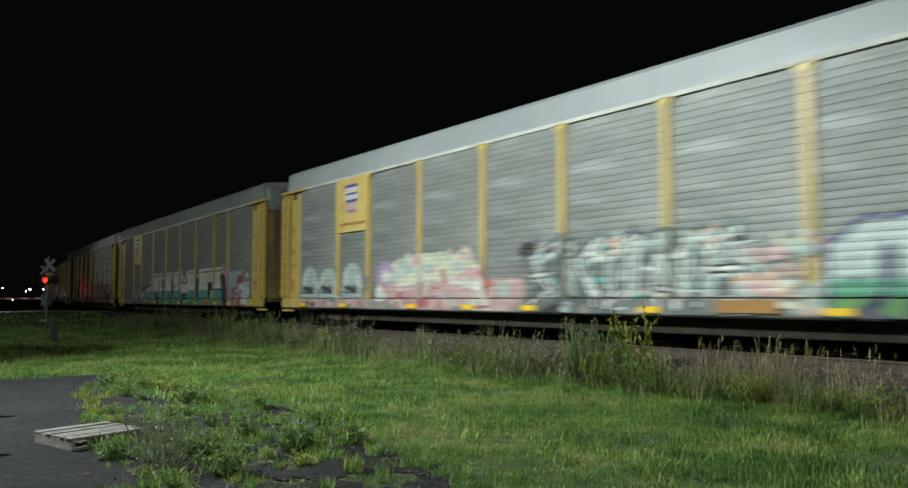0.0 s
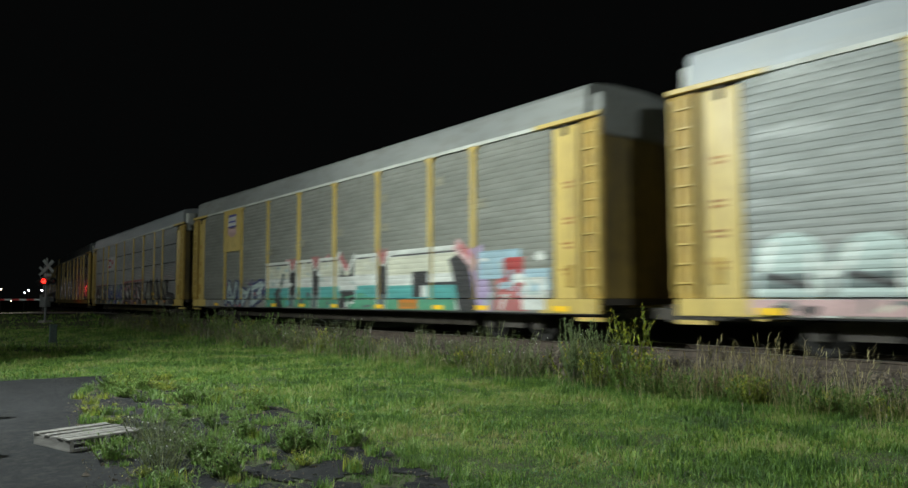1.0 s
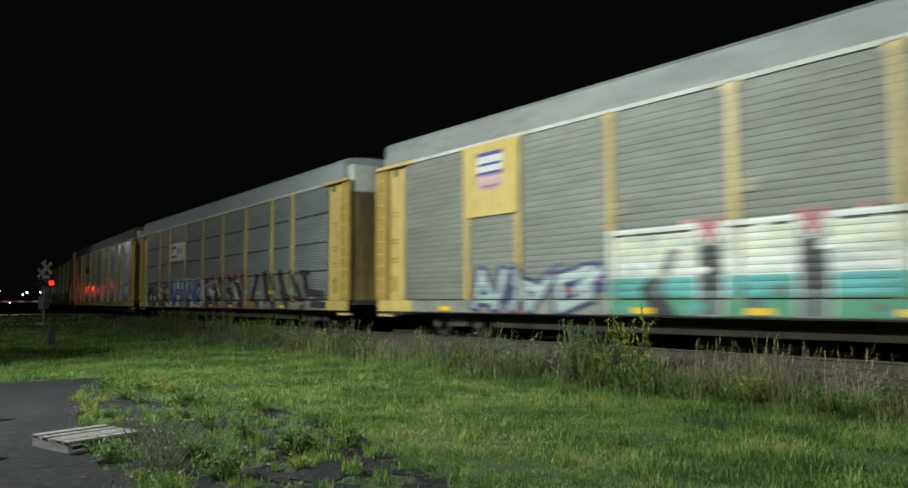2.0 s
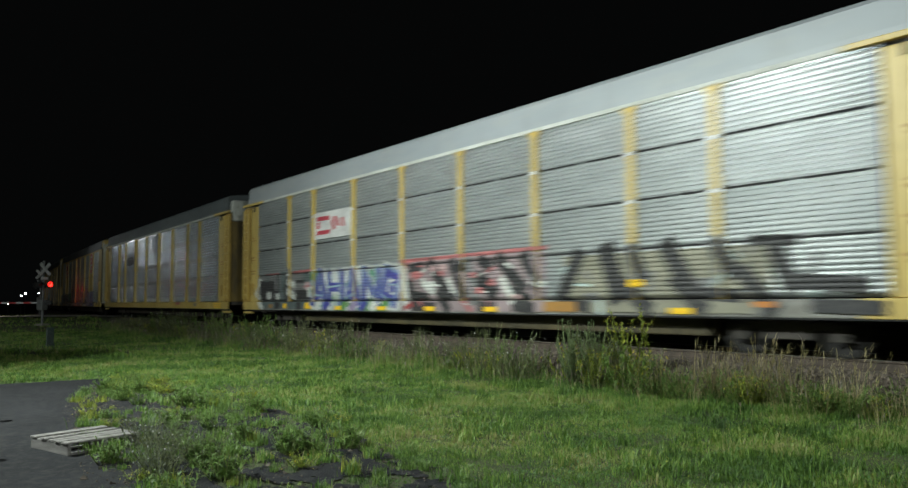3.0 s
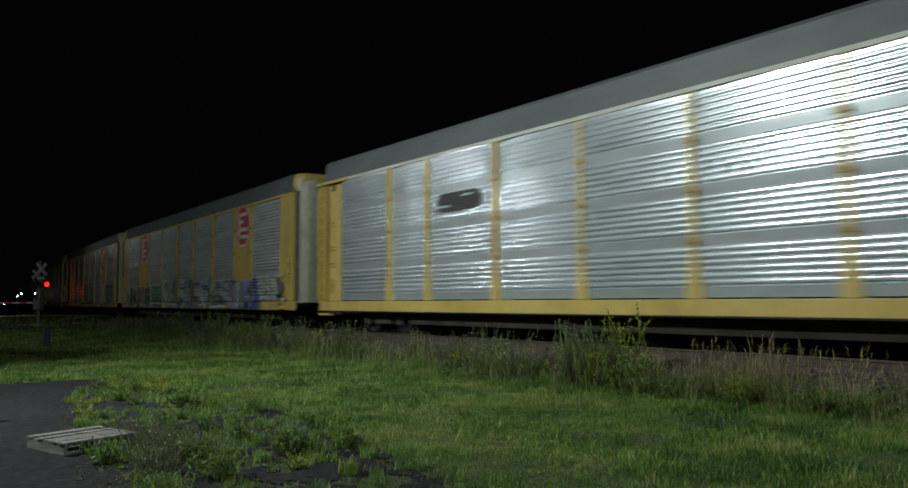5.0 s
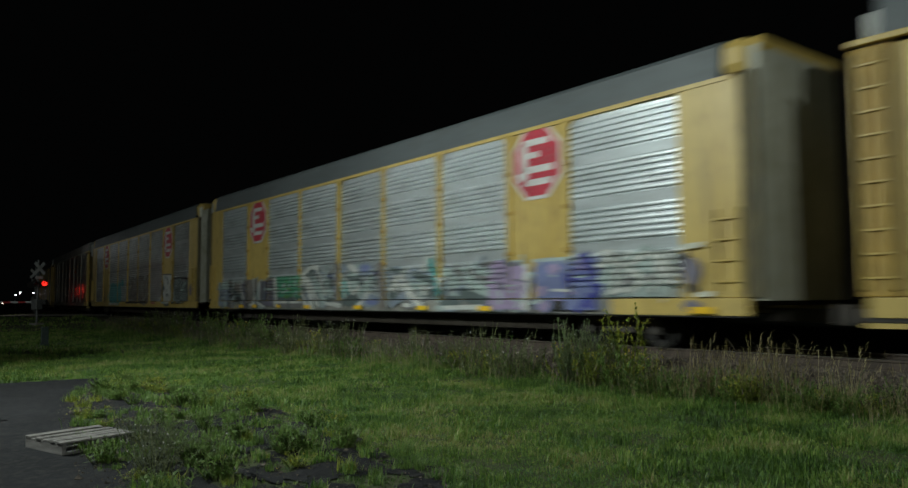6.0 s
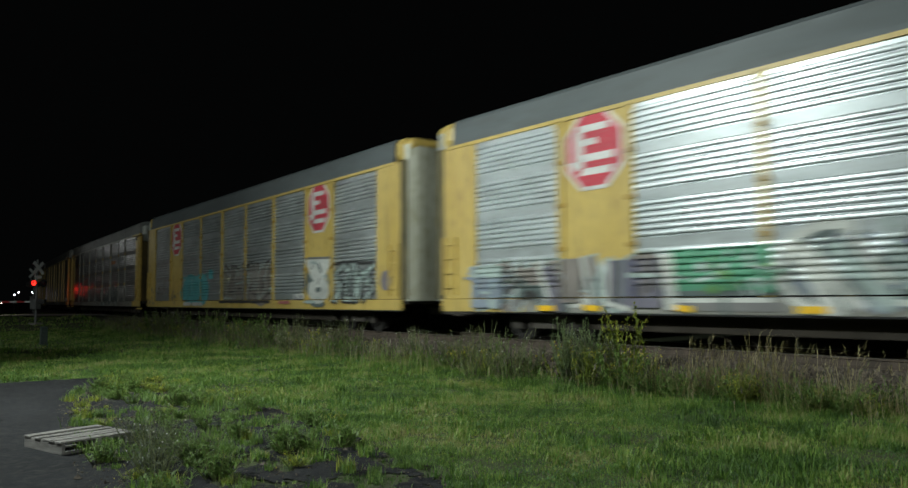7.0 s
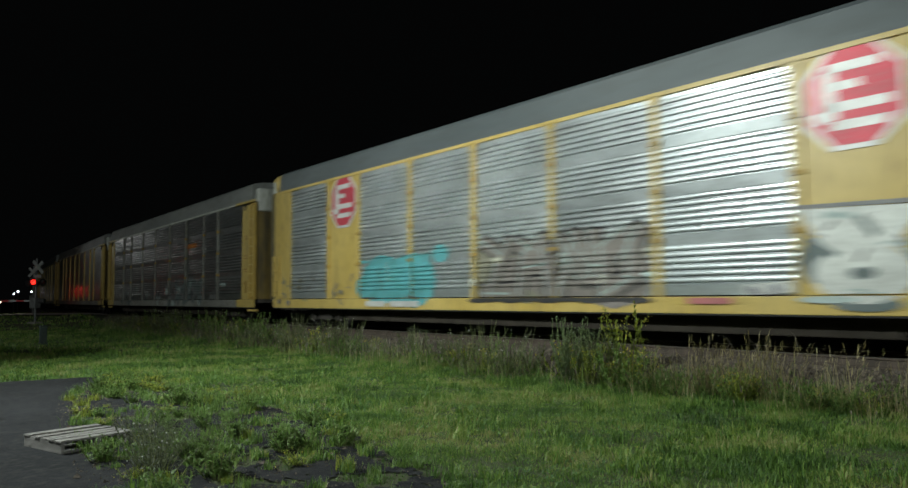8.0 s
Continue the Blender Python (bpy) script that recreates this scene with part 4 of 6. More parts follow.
g += [block("taupe", 21.9, 22.5, 0.9, 1.85), bar("white", (21.85, 1.85), (21.6, 0.8), 0.12), bar("mauve", (22.9, 1.6), (22.6, 0.8), 0.3), bar("white", (23.2, 1.8), (22.9, 1.0), 0.14)] + scatter(["green", "pale", "grass", "pale"], 17.5, 19.2, 1.12, 1.85, 22, 0.2, 43)
g += [bar("white", (17.2, 1.9), (16.55, 0.75), 0.26), bar("pale", (16.45, 1.72), (15.75, 0.9), 0.3), bar("tape", (21.75, 0.8), (21.4, 0.78), 0.12), bar("tape", (19.45, 0.8), (19.2, 0.78), 0.12)]
g += [block("lilac", 5.85, 7.1, 0.76, 1.78), block("white", 5.65, 5.85, 0.74, 1.82)] + scatter(["lilac", "pale", "mauve"], 5.8, 7.2, 0.8, 1.75, 24, 0.24, 38)
g += [block("violet", 3.5, 5.4, 0.76, 1.88), block("pale", 4.2, 5.5, 1.84, 1.92)] + scatter(["violet", "blue", "steel", "pale", "lilac"], 3.5, 5.35, 0.8, 1.85, 34, 0.26, 39) + [bar("blue", (3.9, 1.9), (3.5, 1.2), 0.24), bar("white", (4.9, 1.2), (4.3, 1.18), 0.06), block("black", 4.45, 4.85, 0.76, 0.96)]
g += [block("pale", 1.7, 3.4, 1.04, 1.92)] + scatter(["white", "pale", "grey"], 1.7, 3.4, 1.05, 1.95, 26, 0.24, 41) + word("jad", 3.3, 1.65, 1.1, 1.9, "white", "slate", 0.1, 0.04, seed=41)
g += [bar("black", (1.35, 1.75), (1.2, 1.2), 0.22), blob("mauve", 1.2, 1.5, 0.2, 0.26), bar("cream", (1.4, 1.95), (1.0, 1.98), 0.1), bar("cream", (1.1, 1.05), (0.8, 1.08), 0.1), blob("mauve", 1.2, 0.85, 0.2, 0.12)]
g += [block("steel", 24.4, 25.5, 0.78, 1.78), block("pale", 24.4, 25.6, 1.5, 1.8)] + scatter(["steel", "pale", "grey"], 24.0, 25.7, 0.8, 1.75, 20, 0.24, 42)
paint(C4, S4, g + tags([16.9, 13.4, 9.9, 7.2, 1.0, 22.9]), label="white outlined grey and blue graffiti")

g = [blob("aqua", 19.2, 1.55, 1.15, 0.75, 12), blob("aqua", 17.5, 1.5, 1.0, 0.78, 12), blob("aqua", 18.4, 1.3, 1.9, 0.4), blob("aqua", 20.2, 1.35, 0.45, 0.35), blob("aqua", 16.3, 2.2, 0.35, 0.25)]
g += scatter(["aqua", "teal"], 16.9, 20.2, 1.1, 2.2, 24, 0.28, 51) + word("aga", 20.1, 16.8, 1.1, 2.2, "aqua", "teal", 0.36, 0.03, seed=52)
g += [block("taupe", 9.5, 14.6, 1.0, 2.2), blob("taupe", 10.3, 1.5, 0.95, 0.75), block("olive", 14.2, 14.8, 1.2, 2.2)] + scatter(["taupe", "olive", "grey"], 9.5, 14.5, 1.0, 2.3, 26, 0.36, 53)
g += word("jhdf", 14.6, 9.4, 0.98, 2.45, "taupe", "black", 0.36, 0.06, seed=54) + word("jhdf", 14.7, 9.5, 1.04, 2.45, "pale", "taupe", 0.05, 0.02, seed=154) + [blob("black", 9.7 + 0.62 * i, 0.93 + 0.03 * (i % 2), 0.4, 0.06) for i in range(9)] + scatter(["cream", "pale"], 9.2, 15.0, 1.2, 2.2, 9, 0.2, 55)
g += [blob("slate", 6.0, 1.55, 0.36, 0.4), blob("slate", 5.3, 0.86, 0.55, 0.12), ("white", [(6.4, 2.42), (4.4, 2.35), (4.85, 1.72), (5.9, 1.72)]), blob("white", 5.35, 1.33, 0.8, 0.48, 14), blob("slate", 5.35, 1.34, 0.2, 0.1), block("white", 5.0, 5.85, 1.6, 1.9), bar("slate", (5.35, 2.2), (5.15, 1.95), 0.12)]
g += [bar("grey", (6.45, 2.46), (4.4, 2.4), 0.07), bar("slate", (6.2, 1.9), (5.8, 1.65), 0.12), bar("slate", (4.75, 1.75), (4.5, 1.5), 0.1), bar("pale", (5.9, 2.3), (5.5, 2.25), 0.1)] + scatter(["pale", "white", "grey"], 4.7, 6.1, 0.95, 2.3, 10, 0.16, 56)
g += [bar("black", (4.3, 2.18), (1.7, 2.12), 0.09), blob("mauve", 7.0, 1.1, 0.3, 0.12), bar("white", (7.3, 1.1), (6.6, 1.15), 0.2)]
g += scatter(["pale", "white"], 1.8, 4.2, 1.0, 1.9, 14, 0.24, 57) + word("gjea", 4.3, 1.6, 0.95, 2.15, "pale", "black", 0.14, 0.07, seed=58) + [blob("mauve", 0.9, 1.55, 0.3, 0.3)]
g += [bar("slate", (20.2, 1.02), (19.5, 1.0), 0.06), bar("slate", (19.4, 1.9), (19.1, 1.25), 0.06), bar("teal", (18.6, 2.1), (18.3, 1.3), 0.09), bar("slate", (17.9, 1.05), (17.3, 1.0), 0.07), bar("teal", (17.6, 2.1), (17.4, 1.4), 0.08), bar("pale", (18.9, 2.05), (18.8, 1.5), 0.05)]
g += scatter(["olive", "taupe"], 20.7, 26.2, 0.76, 1.7, 22, 0.2, 59) + [blob("pale", 5.9, 0.93, 0.5, 0.06)]
g += [block("sign_white", 18.9, 20.0, 0.76, 0.92), block("sign_white", 17.2, 18.7, 0.76, 0.92), block("rose", 7.6, 8.5, 0.86, 0.97)]
paint(C5, S5, g, label="turquoise, grey-brown and white graffiti")

paint(C3, S3, [block("rose", 7.4, 8.2, 0.86, 0.98), block("grey", 4.6, 5.0, 0.80, 0.95), block("tape", 0.9, 1.9, 0.74, 0.78), block("tape", 0.9, 1.9, 0.82, 0.86), block("tape", 0.9, 1.9, 0.90, 0.94)], "sill_marking", "small red and yellow sill markings")
g = word("efc", 11.0, 6.5, 0.8, 2.0, "slate", "grey", 0.3, 0.08, seed=61) + scatter(["grey", "slate", "pale"], 3, 24, 0.8, 1.7, 50, 0.4, 62) + [block("orange", 7.5, 9.15, 3.5, 3.72)]
paint(C6, S6, g, label="dim grey graffiti and an orange patch")


for car, sp in ((C0, S0), (C1, S1), (C2, S2), (C3, S3), (C6, S6)):      # small stencilled lines on the end doors
    g = []
    for u in (0.78, 25.68):
        for z, w in ((3.55, 0.3), (3.45, 0.24), (2.75, 0.3), (2.65, 0.3), (2.2, 0.36), (2.1, 0.26), (1.62, 0.4), (1.52, 0.3)):
            g.append(block("rust", u + 0.06, u + 0.06 + w, z, z + 0.05))
    tagged(paint(car, sp, g, "stencil", "small dark stencilled lines"), kind="stuff")


# ---- signs on the cars ----
def sign(car, name, u, z, w, h, colour, x=1.54, label="", corner=0.0, thick=0.02):
    """A flat plate on the yard side of a car."""
    k = corner
    pts = [(-w / 2 + k, -h / 2), (w / 2 - k, -h / 2), (w / 2, -h / 2 + k), (w / 2, h / 2 - k), (w / 2 - k, h / 2), (-w / 2 + k, h / 2), (-w / 2, h / 2 - k), (-w / 2, -h / 2 + k)] if k else \
          [(-w / 2, -h / 2), (w / 2, -h / 2), (w / 2, h / 2), (-w / 2, h / 2)]
    bm = bmesh.new()
    a = [bm.verts.new((-x - thick, u - HALF + p, z + q)) for p, q in pts]
    b = [bm.verts.new((-x, u - HALF + p, z + q)) for p, q in pts]
    bm.faces.new(a)
    bm.faces.new(b)
    for i in range(len(pts)):
        bm.faces.new((a[i], a[(i + 1) % len(pts)], b[(i + 1) % len(pts)], b[i]))
    bmesh.ops.recalc_face_normals(bm, faces=bm.faces)
    return part(name, bm, colour if not isinstance(colour, str) else PAINT[colour], car, label)


def marks(plate, u, z, x, rows):
    """Coloured bars on a sign: (colour, du, dz, w, h, lean)."""
    by = {}
    for c, du, dz, w, h, lean in rows:
        by.setdefault(c, []).append([(u + du - w / 2, z + dz - h / 2), (u + du + w / 2, z + dz - h / 2), (u + du + w / 2 + lean, z + dz + h / 2), (u + du - w / 2 + lean, z + dz + h / 2)])
    for c, quads in by.items():
        bm = bmesh.new()
        for q in quads:
            bm.faces.new([bm.verts.new((-x, p - HALF, r)) for p, r in q])
        part("emblem", bm, PAINT[c], plate)


def shield_sign(car, tint, w, z0):
    p = sign(car, "yellow_sign", 21.53, (z0 + 4.94) / 2, 2.15, 4.94 - z0, tint, 1.53, "yellow plate with a small shield emblem")
    z = 4.3
    marks(p, 21.53, z, 1.556, [("sign_white", 0, 0.1, w, 0.62, 0), ("pink", 0, -0.32, w, 0.36, 0), ("pink", 0, -0.5, w * 0.6, 0.14, 0)])
    marks(p, 21.53, z, 1.560, [("blue", 0, 0.36, w, 0.1, 0), ("blue", 0, 0.1, w * 0.9, 0.07, 0), ("blue", 0, -0.12, w, 0.07, 0)])
    return p


p = shield_sign(C0, M_YELLOW, 0.78, 3.16)
marks(p, 21.45, 3.42, 1.556, [("rust", 0, 0, 1.6, 0.09, 0)])
shield_sign(C1, M_YELLOW, 0.95, 3.1)
p = sign(C2, "white_sign", 19.12, 3.6, 2.68, 0.92, "sign_white", 1.475, "white sign with red curved marks")
marks(p, 19.12, 3.6, 1.50, [("sign_red", 0.62, 0.24, 0.95, 0.15, 0.1), ("sign_red", 1.02, 0.02, 0.2, 0.22, 0), ("sign_red", 0.7, -0.24, 0.95, 0.14, -0.1),
                            ("sign_red", -0.15, -0.02, 0.2, 0.34, 0.2), ("sign_red", -0.45, 0.08, 0.24, 0.34, 0.3), ("sign_red", -0.78, 0.02, 0.18, 0.3, 0.1)])
for u in POSTS:
    for z in (2.0, 2.985, 3.97):
        sign(C2, "reflector", u + 0.02, z - 0.01, 0.24, 0.07, "sign_white", 1.53, "", 0.0, 0.006)
p = sign(C3, "dark_sign", 19.1, 3.6, 1.9, 0.5, "black", 1.50, "black emblem plate", 0.18)
marks(p, 19.1, 3.6, 1.524, [("pale", 0.6, -0.1, 0.5, 0.06, 0.1), ("pale", -0.3, 0.14, 0.4, 0.05, -0.1)])
for car in (C4, C5):
    for u in (5.38, 21.52):
        rim = sign(car, "octagon_sign", u, 4.15, 1.62, 1.70, "sign_white", 1.48, "red octagon sign with white bars", 0.46, 0.015)
        face = sign(rim, "octagon_face", u, 4.15, 1.46, 1.54, "sign_red", 1.497, "", 0.42, 0.006)
        marks(rim, u, 4.15, 1.508, [("sign_white", 0.0, 0.49, 0.86, 0.15, 0), ("sign_white", 0.38, 0.04, 0.24, 0.8, 0.03), ("sign_white", 0.12, 0.19, 0.5, 0.14, 0.04),
                                    ("sign_white", -0.06, -0.15, 1.0, 0.16, 0), ("sign_white", -0.04, -0.45, 0.86, 0.15, -0.06), ("sign_white", 0.5, -0.3, 0.16, 0.2, 0.1)])


# ---- track ----
def rail_strip(name, off, outline, material, label):
    bm = bmesh.new()
    ys = list(np.linspace(-60, 190, 126))
    rings = []
    for y in ys:
        rings.append([bm.verts.new((track_x(y) + off + x, y, z)) for x, z in outline])
    n = len(outline)
    for a, b in zip(rings, rings[1:]):
        for i in range(n):
            bm.faces.new((a[i], b[i], b[(i + 1) % n], a[(i + 1) % n]))
    bmesh.ops.recalc_face_normals(bm, faces=bm.faces)
    me = mesh_of(bm, name, material)
    return tagged(new(name, me), label, "rail", "rails of the track")


for off in (-0.755, 0.755):
    foot, top = RAIL_Z - 0.18, RAIL_Z
    r = rail_strip("rail", off, [(-0.07, foot), (0.07, foot), (0.07, foot + 0.02), (0.012, foot + 0.04), (0.012, top - 0.045), (0.036, top - 0.035), (0.036, top - 0.004), (-0.036, top - 0.004), (-0.036, top - 0.035), (-0.012, top - 0.045), (-0.012, foot + 0.04), (-0.07, foot + 0.02)],
                   M_RUST, "rusty steel rail on timber ties")
    head = rail_strip("railhead", off, [(-0.034, top - 0.003), (0.034, top - 0.003), (0.034, top), (-0.034, top)], M_STEEL, "")
    head.parent = r
    for key in ("label", "category", "group"):
        if key in head:
            del head[key]
bed = rail_strip("ballast_bed", 0, [(-2.9, 0.05), (-2.55, 0.20), (-1.75, 0.47), (1.75, 0.47), (2.6, 0.2), (3.0, 0.05)], M_BALLAST, "grey-brown stone ballast bed under the track")
tagged(bed, category="track bed", kind="structure")
del bed["group"]
tie_mesh = mesh_of(boxed(-1.3, 1.3, -0.115, 0.115, 0.33, 0.486, 0.012), "tie", M_TIE)
for i in range(150):
    y = -6 + i * 0.54
    t = share("tie", tie_mesh, bed, pose(track_x(y), y, 0, 0, 0, -math.degrees(2 * BEND * y)))


def lumps(name, points, material, label, category, seed):
    """Many small broken stones in one mesh: (x, y, z, size)."""
    rnd = np.random.RandomState(seed)
    base = np.array([(1, 0, 0), (-1, 0, 0), (0, 1, 0), (0, -1, 0), (0, 0, 1), (0, 0, -1)], float)
    tri = np.array([(0, 2, 4), (2, 1, 4), (1, 3, 4), (3, 0, 4), (2, 0, 5), (1, 2, 5), (3, 1, 5), (0, 3, 5)])
    vs, fs = [], []
    for i, (x, y, z, s) in enumerate(points):
        v = base * (s * rnd.uniform(0.5, 1.2, (6, 1))) * (1, 1, 0.7)
        a = rnd.uniform(0, math.tau)
        c, d = math.cos(a), math.sin(a)
        v = np.stack([v[:, 0] * c - v[:, 1] * d + x, v[:, 0] * d + v[:, 1] * c + y, v[:, 2] + z], 1)
        vs.append(v)
        fs.append(tri + 6 * i)
    me = bpy.data.meshes.new(name)
    me.from_pydata(np.concatenate(vs).tolist(), [], np.concatenate(fs).tolist())
    me.materials.append(material)
    return tagged(new(name, me), label, category, kind="stuff")


rnd = random.Random(5)
pts = []
for _ in range(16000):
    y = -2 + 47 * rnd.random() ** 1.7
    d = rnd.uniform(-2.95, -0.95) if rnd.random() < 0.8 else rnd.uniform(-0.7, 1.6)
    z = lerp_table(d, [(-2.95, 0.05), (-2.55, 0.20), (-1.75, 0.47), (1.75, 0.47)])
    pts.append((track_x(y) + d, y, z + 0.005, rnd.uniform(0.025, 0.06)))
lumps("ballast_stones", pts, M_STONE, "loose grey and brown ballast stones along the rails", "ballast", 6)


# ---- pavement ----
def build_pavement():
    h = 0.045
    xs, ys = np.concatenate([np.arange(-11, 0.3, 0.5), np.arange(0.3, 5.6, h)]), np.arange(-6, 18.6, h)
    vs, ids, fs = [], {}, []

    def vid(i, j):
        if (i, j) not in ids:
            ids[i, j] = len(vs)
            x, y = xs[i], ys[j]
            x += 0.035 * noise.noise((x * 9, y * 9, 1))
            y += 0.035 * noise.noise((x * 9, y * 9, 9))
            vs.append((x, y, ground_z(x, y) + 0.014 + 0.006 * noise.noise((x * 0.9, y * 0.9, 2))))
        return ids[i, j]

    for j in range(len(ys) - 1):
        for i in range(len(xs) - 1):
            if pave((xs[i] + xs[i + 1]) / 2, ys[j] + h / 2) > 0.5:
                fs.append((vid(i, j), vid(i + 1, j), vid(i + 1, j + 1), vid(i, j + 1)))
    me = bpy.data.meshes.new("pavement")
    me.from_pydata(vs, [], fs)
    me.materials.append(M_ASPHALT)
    for f in me.polygons:
        f.use_smooth = True
    tagged(new("pavement", me), "old dark asphalt yard breaking up into weeds", "pavement", kind="structure")


build_pavement()

# road over the crossing
M_ROAD = surface("worn_concrete_road", (0.20, 0.19, 0.17), (0.30, 0.28, 0.25), 0.5, (0.7, 0.9), 0, (0.1, 0.1, 0.09), 0.4, bump=0.2)
bm = bmesh.new()
way, side = Vector((-0.787, 0.617, 0)), Vector((0.617, 0.787, 0))
rows = []
for q in np.linspace(-30, 120, 76):
    c = Vector((13.0, 64.5, 0)) + way * q
    rows.append([bm.verts.new((*(c + side * w).xy, ground_z(*(c + side * w).xy) + 0.03 + (0.07 if abs(q) < 6 else 0))) for w in (-3.6, -1.2, 1.2, 3.6)])
for a, b in zip(rows, rows[1:]):
    for i in range(3):
        bm.faces.new((a[i], a[i + 1], b[i + 1], b[i]))
bmesh.ops.recalc_face_normals(bm, faces=bm.faces)
tagged(new("road", mesh_of(bm, "road", M_ROAD)), "pale worn road leading to the level crossing", "road", kind="structure")


# ---- plants ----
def leaf_mat(name, dark, mid, light, straw=None):
    """Leaf colours that differ from blade to blade and in patches over the ground."""
    m, n, l, p = shader(name)
    geo, co, nz, ramp = n.new("ShaderNodeNewGeometry"), n.new("ShaderNodeTexCoord"), n.new("ShaderNodeTexNoise"), n.new("ShaderNodeValToRGB")
    nz.inputs["Scale"].default_value, nz.inputs["Detail"].default_value = 0.6, 9
    nz.inputs["Roughness"].default_value = 0.72
    l.new(co.outputs["Object"], nz.inputs["Vector"])
    mix = n.new("ShaderNodeMath")
    mix.operation = "MULTIPLY_ADD"
    l.new(geo.outputs["Random Per Island"], mix.inputs[0])
    mix.inputs[1].default_value = 0.42
    wide = n.new("ShaderNodeMapRange")
    wide.inputs[1].default_value, wide.inputs[2].default_value = 0.3, 0.7
    wide.inputs[3].default_value, wide.inputs[4].default_value = 0.10, 0.95
    l.new(nz.outputs[0], wide.inputs[0])
    l.new(wide.outputs[0], mix.inputs[2])
    el = ramp.color_ramp.elements
    el[0].position, el[0].color = 0.42, (*dark, 1)
    el[1].position, el[1].color = 0.98, (*light, 1)
    e = el.new(0.72)
    e.color = (*mid, 1)
    if straw:
        e = el.new(1.0)
        e.color = (*straw, 1)
        el[2].position = 0.9
    l.new(mix.outputs[0], ramp.inputs[0])
    l.new(ramp.outputs[0], p.inputs["Base Color"])
    p.inputs["Roughness"].default_value = 0.55
    tr, both, res = n.new("ShaderNodeBsdfTranslucent"), n.new("ShaderNodeMixShader"), n["Material Output"]
    l.new(ramp.outputs[0], tr.inputs[0])
    both.inputs[0].default_value = 0.35
    l.new(p.outputs[0], both.inputs[1])
    l.new(tr.outputs[0], both.inputs[2])
    l.new(both.outputs[0], res.inputs[0])
    return m


M_GRASS = leaf_mat("grass_blades", (0.045, 0.10, 0.022), (0.135, 0.255, 0.045), (0.26, 0.39, 0.075), (0.36, 0.35, 0.14))
M_CLOVER = leaf_mat("clover_leaves", (0.04, 0.105, 0.035), (0.08, 0.19, 0.06), (0.14, 0.28, 0.09))
M_WEED = leaf_mat("weed_leaves", (0.10, 0.17, 0.042), (0.16, 0.27, 0.062), (0.24, 0.36, 0.09))
M_WEED_PALE = leaf_mat("pale_weed_leaves", (0.09, 0.11, 0.052), (0.135, 0.155, 0.075), (0.20, 0.205, 0.11))
M_WEED_DARK = leaf_mat("dusty_dark_leaves", (0.06, 0.075, 0.04), (0.09, 0.11, 0.06), (0.13, 0.15, 0.09))
M_BUSH = leaf_mat("grey_green_bush_leaves", (0.16, 0.22, 0.11), (0.22, 0.30, 0.15), (0.30, 0.38, 0.20))
M_WEED_YELLOW = leaf_mat("yellow_green_leaves", (0.15, 0.21, 0.03), (0.27, 0.33, 0.045), (0.42, 0.45, 0.07))
M_STRAW = leaf_mat("dry_seed_grass", (0.26, 0.225, 0.10), (0.40, 0.34, 0.17), (0.50, 0.44, 0.24))
M_SEED = leaf_mat("purple_grey_seed_heads", (0.13, 0.11, 0.09), (0.20, 0.17, 0.14), (0.28, 0.25, 0.20))
M_BLOOM = surface("yellow_bloom", (0.55, 0.45, 0.03), (0.65, 0.58, 0.06), 5)
M_BLOOM_WHITE = surface("white_bloom", (0.55, 0.55, 0.52), (0.7, 0.7, 0.66), 5)
M_STEM = surface("plant_stem", (0.12, 0.15, 0.05), (0.20, 0.22, 0.09), 6)


def blades(name, pts, material, label, category, kind="stuff", parent=None):
    """Bent two-piece blades in one mesh, from an array of x, y, z, height, width, lean, turn."""
    a = np.asarray(pts, float)
    x, y, z, h, w, lean, turn = a.T
    cx, cy = np.cos(turn), np.sin(turn)
    px, py = -cy * w / 2, cx * w / 2
    mid = 0.55
    v = np.empty((len(a), 5, 3))
    v[:, 0] = np.stack([x - px, y - py, z], 1)
    v[:, 1] = np.stack([x + px, y + py, z], 1)
    mx, my, mz = x + cx * lean * h * 0.3, y + cy * lean * h * 0.3, z + h * mid
    v[:, 2] = np.stack([mx + px * 0.75, my + py * 0.75, mz], 1)
    v[:, 3] = np.stack([mx - px * 0.75, my - py * 0.75, mz], 1)
    v[:, 4] = np.stack([x + cx * lean * h, y + cy * lean * h, z + h * (1 - 0.25 * lean)], 1)
    n = len(a)
    base = (np.arange(n) * 5)[:, None]
    me = bpy.data.meshes.new(name)
    me.vertices.add(n * 5)
    me.vertices.foreach_set("co", v.reshape(-1))
    me.loops.add(n * 7)
    loops = np.concatenate([(base + np.array([[0, 1, 2, 3]])), (base + np.array([[3, 2, 4]]))], 1).reshape(-1)
    me.loops.foreach_set("vertex_index", loops.astype(np.int32))
    me.polygons.add(n * 2)
    starts = (np.arange(n) * 7)[:, None] + np.array([[0, 4]])
    me.polygons.foreach_set("loop_start", starts.reshape(-1).astype(np.int32))
    me.update(calc_edges=True)
    me.validate()
    me.materials.append(material)
    ob = new(name, me)
    if parent:
        ob.parent = parent
        return ob
    return tagged(ob, label, category, kind=kind)


